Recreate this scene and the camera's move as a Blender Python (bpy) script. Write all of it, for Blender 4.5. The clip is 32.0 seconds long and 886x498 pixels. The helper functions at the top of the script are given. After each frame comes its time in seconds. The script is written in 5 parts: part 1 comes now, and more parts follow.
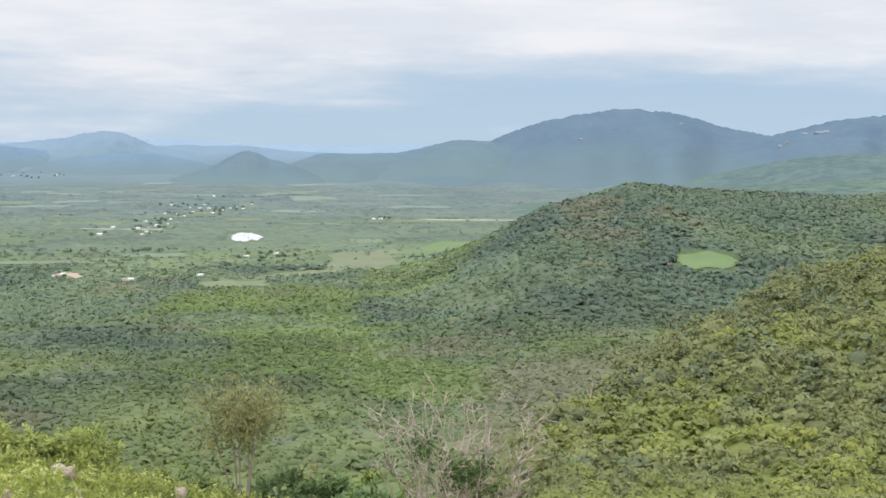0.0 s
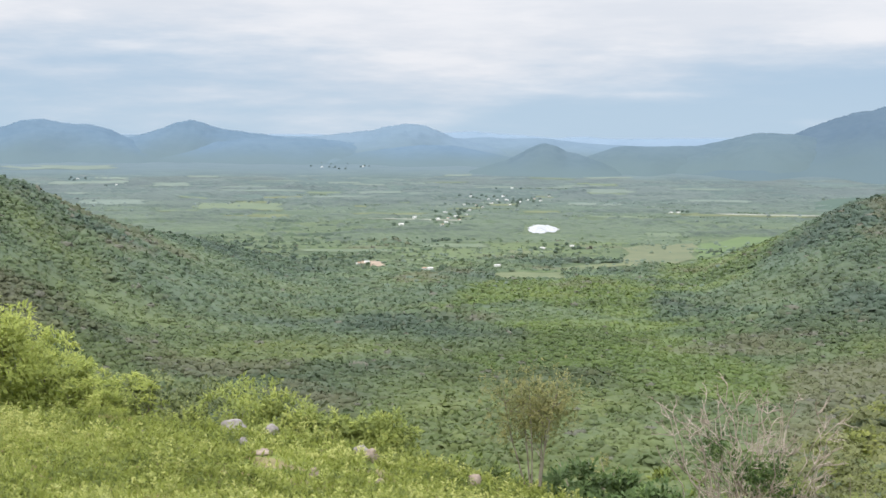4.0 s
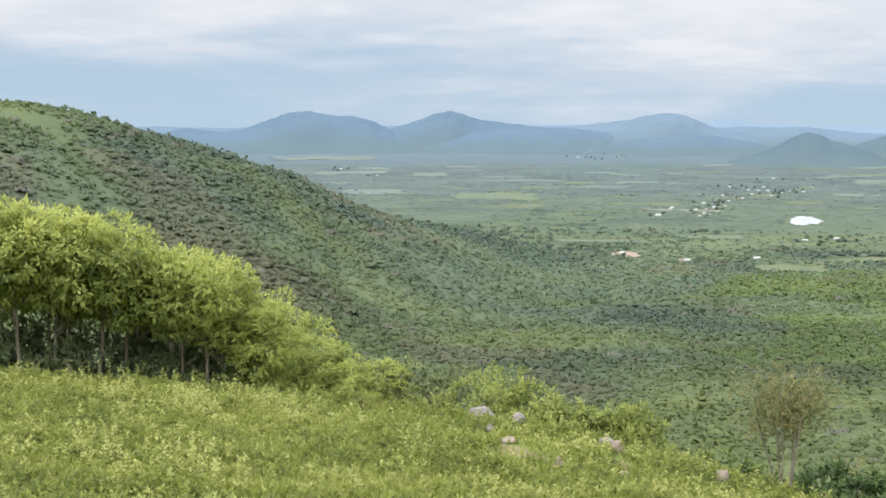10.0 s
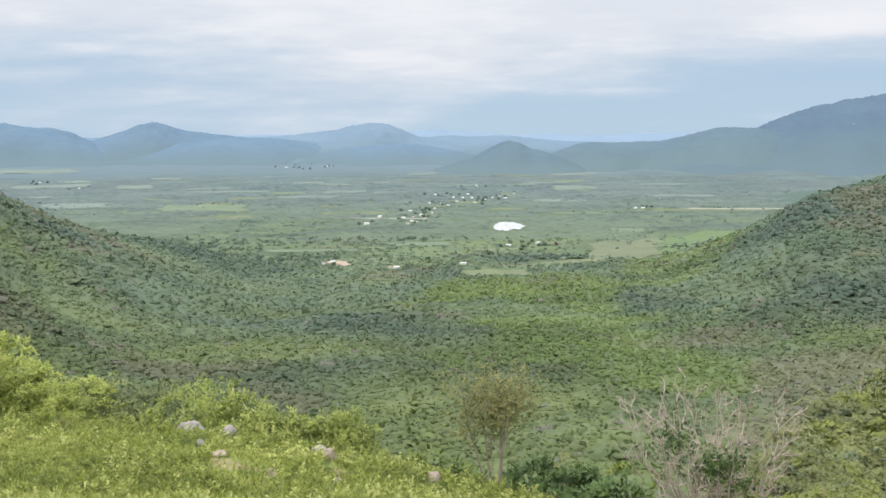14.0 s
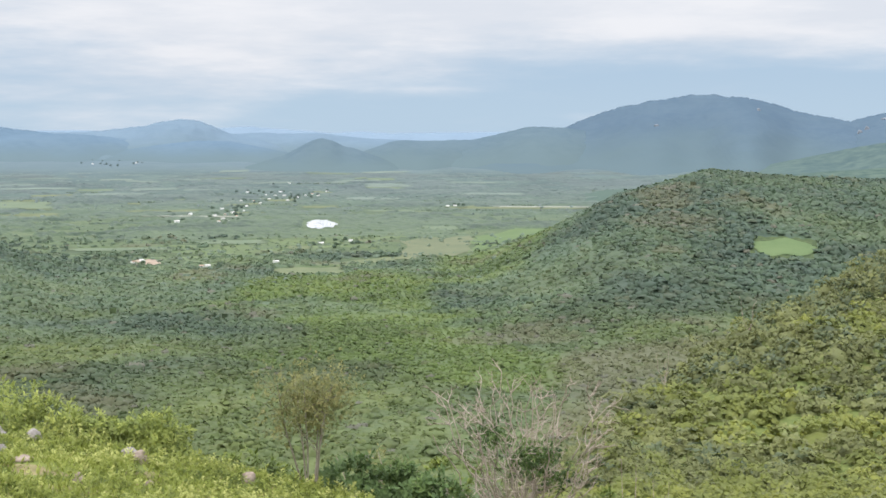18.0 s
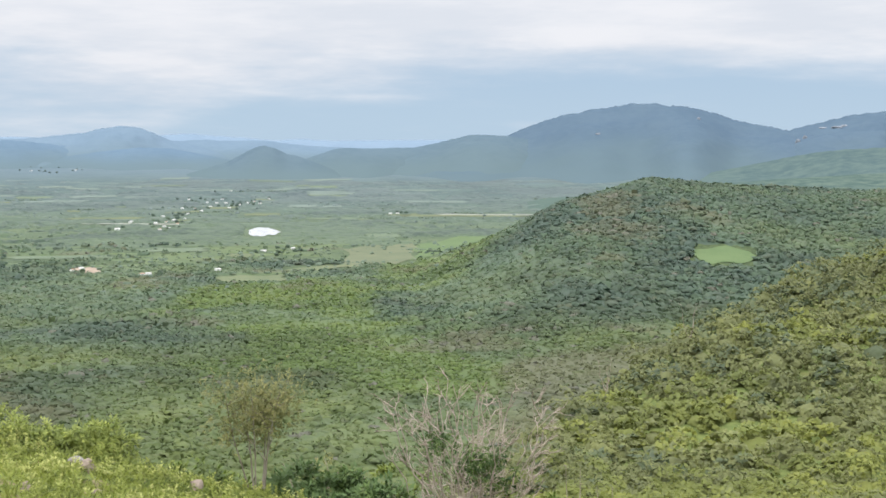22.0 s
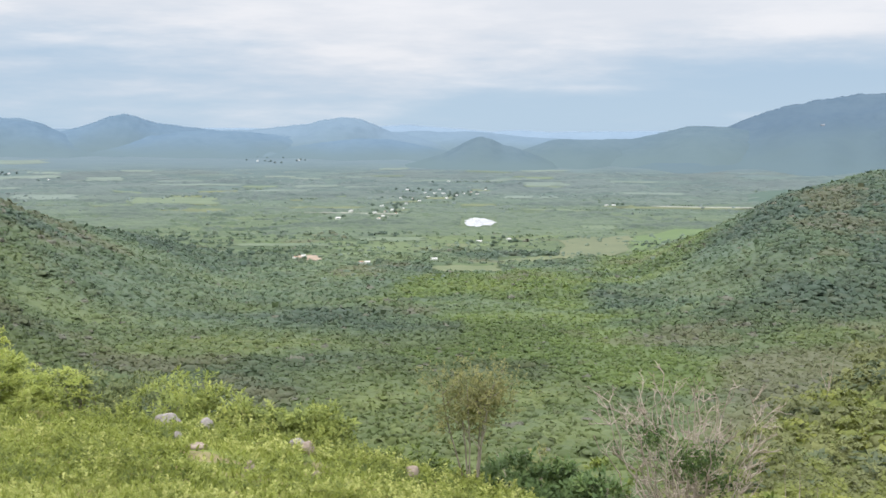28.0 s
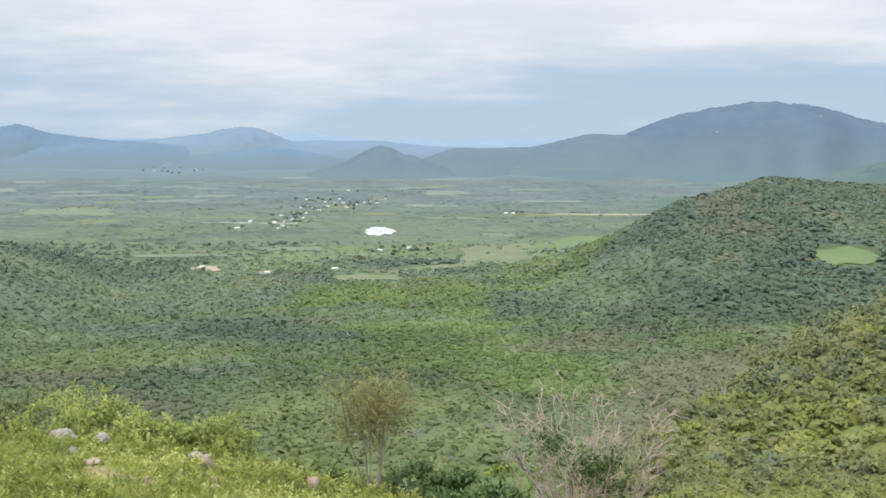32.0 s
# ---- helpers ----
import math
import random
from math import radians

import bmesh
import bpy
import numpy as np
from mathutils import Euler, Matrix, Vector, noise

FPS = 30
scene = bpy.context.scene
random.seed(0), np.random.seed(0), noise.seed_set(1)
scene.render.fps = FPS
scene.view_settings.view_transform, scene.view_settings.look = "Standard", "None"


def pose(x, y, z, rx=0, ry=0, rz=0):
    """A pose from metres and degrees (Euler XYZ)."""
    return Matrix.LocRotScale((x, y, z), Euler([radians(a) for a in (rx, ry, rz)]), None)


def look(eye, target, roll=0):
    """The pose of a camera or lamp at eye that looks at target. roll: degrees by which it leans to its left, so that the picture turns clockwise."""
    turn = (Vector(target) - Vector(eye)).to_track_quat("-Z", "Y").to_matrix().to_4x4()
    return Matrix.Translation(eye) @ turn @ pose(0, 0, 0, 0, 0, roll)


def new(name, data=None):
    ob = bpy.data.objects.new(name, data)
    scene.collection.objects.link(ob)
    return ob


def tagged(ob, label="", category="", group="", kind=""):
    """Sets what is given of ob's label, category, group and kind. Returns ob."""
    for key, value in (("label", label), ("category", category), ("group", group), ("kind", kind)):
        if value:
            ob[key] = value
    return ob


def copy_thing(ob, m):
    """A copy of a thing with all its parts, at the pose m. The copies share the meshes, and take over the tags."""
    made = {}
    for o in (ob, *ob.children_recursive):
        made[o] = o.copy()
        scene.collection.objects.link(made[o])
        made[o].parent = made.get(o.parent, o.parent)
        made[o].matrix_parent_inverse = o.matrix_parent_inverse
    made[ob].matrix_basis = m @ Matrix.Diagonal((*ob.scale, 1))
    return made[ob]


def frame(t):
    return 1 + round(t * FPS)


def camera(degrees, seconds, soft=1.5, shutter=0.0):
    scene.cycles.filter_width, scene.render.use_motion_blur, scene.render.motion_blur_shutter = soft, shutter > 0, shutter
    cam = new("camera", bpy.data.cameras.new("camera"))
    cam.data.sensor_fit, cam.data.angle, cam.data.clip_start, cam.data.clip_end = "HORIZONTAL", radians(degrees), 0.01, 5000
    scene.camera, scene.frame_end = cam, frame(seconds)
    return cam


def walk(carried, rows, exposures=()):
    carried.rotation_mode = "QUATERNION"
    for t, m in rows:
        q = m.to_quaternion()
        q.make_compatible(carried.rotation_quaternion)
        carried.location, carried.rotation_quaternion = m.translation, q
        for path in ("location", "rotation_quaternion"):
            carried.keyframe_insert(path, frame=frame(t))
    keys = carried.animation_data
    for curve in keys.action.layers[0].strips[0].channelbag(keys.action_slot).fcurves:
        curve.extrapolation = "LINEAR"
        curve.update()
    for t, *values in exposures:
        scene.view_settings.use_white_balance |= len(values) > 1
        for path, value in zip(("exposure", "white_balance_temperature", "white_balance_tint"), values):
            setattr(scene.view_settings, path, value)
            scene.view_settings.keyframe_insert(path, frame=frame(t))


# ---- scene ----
cam = camera(35.56, 32.0, soft=1.6)

# The walk: seconds, place, then turn to the left of +y, tilt and roll in degrees.
PATH = [
    (0, -0.076, 0.229, 120.012, 6.309, -4.433, 0.32),
    (0.5, -0.076, 0.231, 120.016, 9.498, -4.613, 0.48),
    (1, -0.082, 0.215, 120.016, 11.703, -4.668, 0.43),
    (1.5, -0.019, 0.066, 120.054, 13.600, -4.696, 0.12),
    (2, 0.001, 0.032, 120.065, 14.592, -4.793, 0.32),
    (2.5, -0.019, 0.034, 120.050, 15.491, -4.841, 0.18),
    (3, -0.015, 0.025, 120.057, 17.960, -4.820, 0.24),
    (3.5, -0.023, 0.039, 120.059, 18.495, -4.800, 0.35),
    (5.5, 0.046, -0.211, 120.147, 18.990, -4.975, 0.38),
    (6, 0.049, -0.217, 120.144, 19.015, -5.220, 0.22),
    (6.5, 0.044, -0.231, 120.145, 19.088, -5.032, 0.21),
    (7, 0.012, -0.173, 120.121, 23.308, -4.915, 0.08),
    (7.5, 0.055, -0.129, 120.105, 27.278, -4.862, 0.02),
    (8, 0.083, -0.078, 120.097, 28.192, -5.103, 0.06),
    (8.5, 0.074, 0.002, 120.084, 29.093, -5.103, 0.13),
    (9, 0.089, 0.003, 120.079, 29.166, -5.277, -0.05),
    (9.5, 0.110, -0.036, 120.098, 29.187, -5.226, 0.02),
    (10, 0.121, -0.015, 120.094, 29.177, -5.251, 0.01),
    (10.5, 0.135, -0.023, 120.096, 28.554, -5.342, -0.02),
    (11, 0.138, -0.037, 120.098, 25.650, -5.259, -0.09),
    (11.5, 0.137, -0.011, 120.096, 24.154, -5.159, -0.06),
    (12, 0.150, -0.018, 120.089, 22.460, -5.192, -0.04),
    (12.5, 0.140, 0.038, 120.084, 20.447, -5.184, -0.10),
    (13, 0.123, 0.059, 120.074, 19.122, -5.123, -0.08),
    (13.5, 0.125, 0.077, 120.065, 17.965, -4.983, -0.21),
    (15.5, 0.010, 0.233, 120.010, 14.186, -4.901, -0.40),
    (16, -0.015, 0.276, 120.009, 12.529, -4.939, -0.07),
    (16.5, -0.011, 0.270, 119.998, 12.278, -4.902, -0.05),
    (17, -0.008, 0.292, 120.001, 11.713, -4.906, -0.04),
    (17.5, -0.004, 0.282, 120.006, 10.915, -4.750, -0.14),
    (18, 0.009, 0.326, 119.989, 9.388, -4.984, 0.08),
    (18.5, 0.021, 0.373, 119.986, 3.187, -4.581, 0.07),
    (19, 0.008, 0.291, 119.993, -0.082, -4.618, 0.17),
    (19.5, -0.006, 0.223, 120.012, -0.456, -4.683, 0.12),
    (20, -0.006, 0.179, 120.009, -0.427, -4.387, -0.02),
    (20.5, -0.013, 0.191, 120.004, 1.030, -4.479, 0.11),
    (21, -0.020, 0.176, 120.030, 5.792, -4.644, 0.09),
    (21.5, -0.012, 0.130, 120.015, 6.958, -4.678, 0.16),
    (22, -0.023, 0.120, 120.014, 7.007, -4.654, 0.26),
    (22.5, -0.026, 0.098, 120.014, 9.483, -4.652, 0.18),
    (23, -0.041, 0.113, 120.008, 11.535, -4.639, 0.32),
    (23.5, -0.050, 0.111, 120.007, 13.184, -4.741, 0.33),
    (24, -0.050, 0.098, 120.007, 14.524, -4.739, 0.29),
    (24.5, -0.047, 0.105, 120.006, 14.927, -4.669, 0.21),
    (25, -0.040, 0.066, 120.016, 15.141, -4.792, 0.22),
    (25.5, -0.037, 0.052, 120.017, 15.694, -4.729, 0.30),
    (27.5, -0.032, 0.085, 120.030, 16.025, -4.867, 0.22),
    (28, -0.039, 0.119, 120.019, 15.946, -5.061, 0.28),
    (28.5, -0.038, 0.129, 120.021, 15.989, -4.981, 0.18),
    (29, -0.042, 0.120, 120.023, 15.991, -4.803, 0.11),
    (29.5, -0.027, 0.112, 120.023, 15.954, -4.923, 0.11),
    (30, -0.040, 0.132, 120.016, 15.876, -4.843, 0.12),
    (30.5, -0.025, 0.120, 120.021, 15.240, -4.858, 0.16),
    (31, -0.012, 0.103, 120.032, 13.503, -4.962, 0.10),
    (31.5, -0.013, 0.112, 120.025, 12.673, -4.854, 0.03),
    (32, -0.010, 0.120, 120.025, 11.811, -4.684, 0.05),
]


def eye_pose(x, y, z, yaw, tilt, roll):
    a, b = radians(yaw), radians(tilt)
    ahead = Vector((-math.sin(a) * math.cos(b), math.cos(a) * math.cos(b), math.sin(b)))
    eye = Vector((x, y, z))
    return look(eye, eye + 10 * ahead, roll)


walk(cam, [(t, eye_pose(*row)) for t, *row in PATH])

# ---------------------------------------------------------------- light
world = bpy.data.worlds.new("overcast_sky")
scene.world = world
world.use_nodes = True


class Nodes:
    """Short hand for building a node tree."""

    def __init__(self, tree):
        self.tree = tree
        tree.nodes.clear()

    def add(self, kind, **values):
        n = self.tree.nodes.new(kind)
        for k, v in values.items():
            setattr(n, k, v)
        return n

    def put(self, socket, value):
        if isinstance(value, bpy.types.NodeSocket):
            self.tree.links.new(value, socket)
        elif isinstance(value, (tuple, list)) and len(value) == 3 and socket.type == "RGBA":
            socket.default_value = (*value, 1)
        else:
            socket.default_value = value

    def math(self, op, a, b=0.0, c=None):
        n = self.add("ShaderNodeMath", operation=op)
        self.put(n.inputs[0], a)
        self.put(n.inputs[1], b)
        if c is not None:
            self.put(n.inputs[2], c)
        return n.outputs[0]

    def noise(self, vector, scale, detail=4.0, rough=0.55):
        n = self.add("ShaderNodeTexNoise")
        if vector is not None:
            self.put(n.inputs["Vector"], vector)
        n.inputs["Scale"].default_value = scale
        n.inputs["Detail"].default_value = detail
        n.inputs["Roughness"].default_value = rough
        return n.outputs[0]

    def ramp(self, value, lo, hi, a=0.0, b=1.0):
        n = self.add("ShaderNodeMapRange", interpolation_type="SMOOTHSTEP")
        self.put(n.inputs[0], value)
        for i, v in enumerate((lo, hi, a, b)):
            n.inputs[i + 1].default_value = v
        return n.outputs[0]

    def mix(self, fac, a, b, blend="MIX"):
        n = self.add("ShaderNodeMix", data_type="RGBA", blend_type=blend)
        self.put(n.inputs[0], fac)
        self.put(n.inputs[6], a)
        self.put(n.inputs[7], b)
        return n.outputs[2]

    def scaled(self, vector, s):
        n = self.add("ShaderNodeVectorMath", operation="MULTIPLY")
        self.put(n.inputs[0], vector)
        n.inputs[1].default_value = s
        return n.outputs[0]


def build_sky():
    n = Nodes(world.node_tree)
    co = n.add("ShaderNodeTexCoord").outputs["Generated"]
    xyz = n.add("ShaderNodeSeparateXYZ")
    n.put(xyz.inputs[0], co)
    height = xyz.outputs[2]
    streak = n.noise(n.scaled(co, (2.6, 2.6, 19.0)), 1.0, 6.0, 0.55)
    broad = n.noise(n.scaled(co, (1.3, 1.3, 9.0)), 1.7, 3.0, 0.5)
    fluff = n.noise(n.scaled(co, (6.5, 6.5, 38.0)), 1.0, 5.0, 0.6)
    mixed = n.math("ADD", n.math("MULTIPLY", streak, 0.62), n.math("MULTIPLY", fluff, 0.38))
    # the cloud deck opens towards the horizon
    lift = n.ramp(height, 0.012, 0.09, -0.16, 0.17)
    deck = n.math("ADD", n.math("ADD", mixed, lift), n.math("MULTIPLY", n.math("SUBTRACT", broad, 0.5), 0.5))
    cover = n.ramp(deck, 0.30, 0.66)
    low = n.mix(n.ramp(height, 0.0, 0.05), (0.51, 0.665, 0.82), (0.47, 0.625, 0.80))
    cloud = n.mix(n.ramp(fluff, 0.35, 0.7), (0.78, 0.82, 0.90), (0.92, 0.93, 0.98))
    seen = n.mix(cover, low, cloud)
    # an overcast sky is brightest overhead
    zenith = n.ramp(height, 0.12, 0.8, 1.0, 3.4)
    sky = n.add("ShaderNodeTexSky", sky_type="NISHITA", sun_disc=False, sun_elevation=radians(60), sun_rotation=radians(215))
    under = n.add("ShaderNodeBackground")
    n.put(under.inputs[0], sky.outputs[0])
    under.inputs[1].default_value = 0.06
    over = n.add("ShaderNodeBackground")
    n.put(over.inputs[0], seen)
    n.put(over.inputs[1], zenith)
    both = n.add("ShaderNodeMixShader")
    both.inputs[0].default_value = 0.92
    n.put(both.inputs[1], under.outputs[0])
    n.put(both.inputs[2], over.outputs[0])
    out = n.add("ShaderNodeOutputWorld")
    n.put(out.inputs[0], both.outputs[0])


build_sky()

sun = new("sun", bpy.data.lights.new("sun", "SUN"))
sun.data.energy, sun.data.angle, sun.data.color = 2.3, radians(32), (1.0, 0.96, 0.88)
sun.matrix_world = look((-215, -300, 650), (0, 0, 0))


# ---------------------------------------------------------------- materials
def material(name, rough=0.85, spec=0.2):
    m = bpy.data.materials.new(name)
    m.use_nodes = True
    n = Nodes(m.node_tree)
    out = n.add("ShaderNodeOutputMaterial")
    p = n.add("ShaderNodeBsdfPrincipled")
    p.inputs["Roughness"].default_value = rough
    p.inputs["Specular IOR Level"].default_value = spec
    n.put(out.inputs[0], p.outputs[0])
    return m, n, p, out


def bumped(n, p, height, strength, distance):
    b = n.add("ShaderNodeBump")
    b.inputs["Strength"].default_value = strength
    b.inputs["Distance"].default_value = distance
    n.put(b.inputs["Height"], height)
    n.put(p.inputs["Normal"], b.outputs[0])


def place(n):
    return n.add("ShaderNodeNewGeometry").outputs["Position"]


def leaf_material(name, dark, mid, pale, patch=0.12, through_light=0.3, odd=None, vary=0.25, grain=0.0, cooler=None, dry=None, lush=None, rough_grain=3.2):
    """Leaves: three greens by each plant's own tint, leaf by leaf variation, and patches."""
    m, n, p, out = material(name, 0.6, 0.25)
    tint = n.add("ShaderNodeAttribute", attribute_name="tint").outputs["Fac"]
    geo = n.add("ShaderNodeNewGeometry")
    leaf = geo.outputs["Random Per Island"]
    patches = n.noise(geo.outputs["Position"], patch, 3.0)
    v = n.math("ADD", tint, n.math("MULTIPLY", n.math("SUBTRACT", leaf, 0.5), vary))
    v = n.math("ADD", v, n.math("MULTIPLY", n.math("SUBTRACT", patches, 0.5), 0.7))
    if grain:
        # single leaves and shadowed gaps within each clump
        g = n.noise(geo.outputs["Position"], grain, 3.0, 0.6)
        v = n.math("ADD", v, n.math("MULTIPLY", n.math("SUBTRACT", g, 0.5), rough_grain))
        bumped(n, p, g, 0.22, 0.5 / grain)
    c = n.mix(n.ramp(v, 0.0, 0.5), dark, mid)
    c = n.mix(n.ramp(v, 0.5, 1.0), c, pale)
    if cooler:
        # distance haze painted in as a greyer, bluer green
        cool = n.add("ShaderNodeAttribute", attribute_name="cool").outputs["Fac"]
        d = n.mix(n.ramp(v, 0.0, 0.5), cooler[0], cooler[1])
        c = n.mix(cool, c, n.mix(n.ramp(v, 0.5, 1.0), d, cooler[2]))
    if lush:
        # low shrubs of the cleared valley floor
        open_floor = n.add("ShaderNodeAttribute", attribute_name="lush").outputs["Fac"]
        d = n.mix(n.ramp(v, 0.0, 0.5), lush[0], lush[1])
        c = n.mix(open_floor, c, n.mix(n.ramp(v, 0.5, 1.0), d, lush[2]))
    if dry:
        # stands that have lost part of their leaves
        stand = n.add("ShaderNodeAttribute", attribute_name="dry").outputs["Fac"]
        c = n.mix(n.math("MULTIPLY", stand, 0.75), c, dry)
    if odd:
        c = n.mix(n.ramp(tint, 1.2, 1.3), c, odd)
    n.put(p.inputs["Base Color"], c)
    t = n.add("ShaderNodeBsdfTranslucent")
    n.put(t.inputs[0], c)
    mx = n.add("ShaderNodeMixShader")
    mx.inputs[0].default_value = through_light
    n.put(mx.inputs[1], p.outputs[0])
    n.put(mx.inputs[2], t.outputs[0])
    n.put(out.inputs[0], mx.outputs[0])
    return m


def plain_material(name, a, b, scale=3.0, rough=0.85, bump=0.0, spec=0.2, stretch=(1, 1, 1)):
    m, n, p, out = material(name, rough, spec)
    co = n.scaled(n.add("ShaderNodeTexCoord").outputs["Object"], stretch)
    big = n.noise(co, scale, 4.0)
    fine = n.noise(co, scale * 7, 3.0)
    v = n.math("ADD", n.math("MULTIPLY", big, 0.7), n.math("MULTIPLY", fine, 0.3))
    n.put(p.inputs["Base Color"], n.mix(n.ramp(v, 0.35, 0.65), a, b))
    if bump:
        bumped(n, p, v, bump, 0.05)
    return m


def ground_material():
    m, n, p, out = material("ground_cover", 0.95, 0.1)
    pos = place(n)
    cover = n.add("ShaderNodeAttribute", attribute_name="cover")
    xyz = n.add("ShaderNodeSeparateXYZ")
    n.put(xyz.inputs[0], cover.outputs["Vector"])
    grassy, farm, scrub = xyz.outputs
    fine = n.noise(pos, 0.9, 5.0, 0.65)
    mid = n.noise(pos, 0.05, 5.0, 0.6)
    wide = n.noise(pos, 0.006, 5.0, 0.6)
    flat = n.noise(n.scaled(pos, (0.25, 1.0, 1.0)), 0.012, 6.0, 0.62)
    forest = n.mix(n.ramp(mid, 0.3, 0.7), (0.056, 0.078, 0.036), (0.076, 0.100, 0.042))
    tuft = n.noise(pos, 0.28, 4.0, 0.65)
    forest = n.mix(n.ramp(tuft, 0.42, 0.62), forest, (0.042, 0.060, 0.030))
    turf = n.mix(n.ramp(fine, 0.3, 0.7), (0.11, 0.14, 0.036), (0.19, 0.22, 0.062))
    turf = n.mix(n.ramp(n.noise(pos, 0.35, 4.0), 0.56, 0.75), turf, (0.22, 0.19, 0.08))
    fields = n.mix(n.ramp(flat, 0.34, 0.66), (0.078, 0.104, 0.062), (0.110, 0.136, 0.076))
    fields = n.mix(n.ramp(n.noise(pos, 0.11, 5.0, 0.7), 0.48, 0.62), fields, (0.062, 0.092, 0.050))
    fields = n.mix(n.ramp(n.noise(pos, 0.035, 5.0, 0.65), 0.55, 0.66), fields, (0.058, 0.086, 0.048))
    # scrub drives painted distance haze: greyer ground, then bluer at the edge
    hazy_plain = n.mix(n.ramp(wide, 0.3, 0.7), (0.080, 0.112, 0.100), (0.104, 0.138, 0.118))
    hazy_plain = n.mix(n.ramp(n.noise(pos, 0.011, 6.0, 0.7), 0.47, 0.56), hazy_plain, (0.064, 0.090, 0.086))
    hazy_plain = n.mix(n.ramp(n.noise(pos, 0.016, 6.0, 0.7), 0.42, 0.36), hazy_plain, (0.120, 0.148, 0.125))
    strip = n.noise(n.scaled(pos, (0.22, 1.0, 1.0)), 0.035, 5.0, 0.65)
    hazy_plain = n.mix(n.ramp(strip, 0.50, 0.64), hazy_plain, (0.078, 0.108, 0.102))
    hazy_plain = n.mix(n.ramp(strip, 0.40, 0.30), hazy_plain, (0.116, 0.148, 0.122))
    hazy_plain = n.mix(n.ramp(n.noise(n.scaled(pos, (0.35, 1.0, 1.0)), 0.09, 5.0, 0.7), 0.50, 0.62), hazy_plain, (0.070, 0.098, 0.094))
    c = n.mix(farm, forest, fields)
    c = n.mix(n.ramp(scrub, 0.0, 0.97), c, hazy_plain)
    hazy_rim = n.mix(n.ramp(strip, 0.4, 0.6), (0.087, 0.123, 0.141), (0.101, 0.138, 0.155))
    c = n.mix(n.ramp(scrub, 1.0, 2.0), c, hazy_rim)
    c = n.mix(grassy, c, turf)
    n.put(p.inputs["Base Color"], c)
    bumped(n, p, fine, 0.5, 0.12)
    return m


M_GROUND = ground_material()
M_FOREST = leaf_material(
    "woodland_leaves", (0.067, 0.092, 0.038), (0.098, 0.132, 0.047), (0.139, 0.173, 0.055), 0.02, 0.35, (0.139, 0.140, 0.103), 0.1, 0.9,
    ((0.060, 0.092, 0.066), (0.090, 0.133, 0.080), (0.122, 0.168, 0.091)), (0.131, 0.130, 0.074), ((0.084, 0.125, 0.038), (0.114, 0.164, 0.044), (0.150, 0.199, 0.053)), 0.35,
)
# the second palette is the same scrub with distance haze mixed in
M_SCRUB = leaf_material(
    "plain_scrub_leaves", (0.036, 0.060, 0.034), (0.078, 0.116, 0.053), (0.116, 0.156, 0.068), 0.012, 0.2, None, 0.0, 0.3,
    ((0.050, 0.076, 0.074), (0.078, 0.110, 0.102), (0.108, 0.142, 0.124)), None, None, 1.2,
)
M_SLOPE = leaf_material("hillside_bush_leaves", (0.147, 0.171, 0.053), (0.198, 0.223, 0.061), (0.267, 0.282, 0.066), 0.08, 0.45, None, 0.10, 3.0, None, None, None, 0.7)
M_SLOPE_DULL = leaf_material("dull_hillside_leaves", (0.130, 0.144, 0.060), (0.172, 0.187, 0.072), (0.220, 0.233, 0.084), 0.08, 0.40, None, 0.14, 3.0, None, None, None, 0.8)
M_SLOPE_DARK = leaf_material("dark_hillside_leaves", (0.070, 0.092, 0.048), (0.100, 0.124, 0.060), (0.14, 0.165, 0.070), 0.08, 0.3, None, 0.14, 3.0, None, None, None, 0.8)
M_GROVE = leaf_material("grove_leaves", (0.22, 0.265, 0.086), (0.355, 0.405, 0.108), (0.52, 0.55, 0.158), 0.5, 0.55, None, 0.3)
M_EDGE = leaf_material("edge_bush_leaves", (0.145, 0.185, 0.058), (0.255, 0.300, 0.078), (0.42, 0.45, 0.12), 0.5, 0.45, None, 0.3)
M_WEED = leaf_material("weed_leaves", (0.118, 0.152, 0.034), (0.262, 0.300, 0.062), (0.49, 0.50, 0.175), 0.35, 0.48, (0.282, 0.230, 0.106))
M_DARKBUSH = leaf_material("dark_bush_leaves", (0.055, 0.095, 0.035), (0.095, 0.150, 0.05), (0.15, 0.215, 0.065), 0.8, 0.4)
M_THIN = leaf_material("thin_tree_leaves", (0.18, 0.19, 0.08), (0.25, 0.25, 0.098), (0.33, 0.305, 0.125), 0.8, 0.5)
# plain trees lightened for haze; the far copy is also bluer
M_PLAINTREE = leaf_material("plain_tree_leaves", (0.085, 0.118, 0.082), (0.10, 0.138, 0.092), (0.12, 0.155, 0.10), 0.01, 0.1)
M_FARTREE = leaf_material("hazy_far_tree_leaves", (0.098, 0.130, 0.122), (0.112, 0.146, 0.134), (0.125, 0.16, 0.145), 0.01, 0.1)
M_BARK = plain_material("grey_bark", (0.16, 0.13, 0.10), (0.32, 0.28, 0.23), 6.0, 0.9, 0.4, 0.1, (1, 1, 0.25))
M_DEAD = plain_material("bleached_dead_wood", (0.24, 0.195, 0.16), (0.41, 0.345, 0.29), 6.0, 0.85, 0.3, 0.1, (1, 1, 0.3))
M_ROCK = plain_material("weathered_granite", (0.17, 0.15, 0.135), (0.34, 0.31, 0.29), 3.0, 0.9, 0.6, 0.2)
M_PINKROCK = plain_material("pinkish_rock", (0.20, 0.155, 0.12), (0.33, 0.27, 0.215), 3.0, 0.9, 0.6, 0.2)
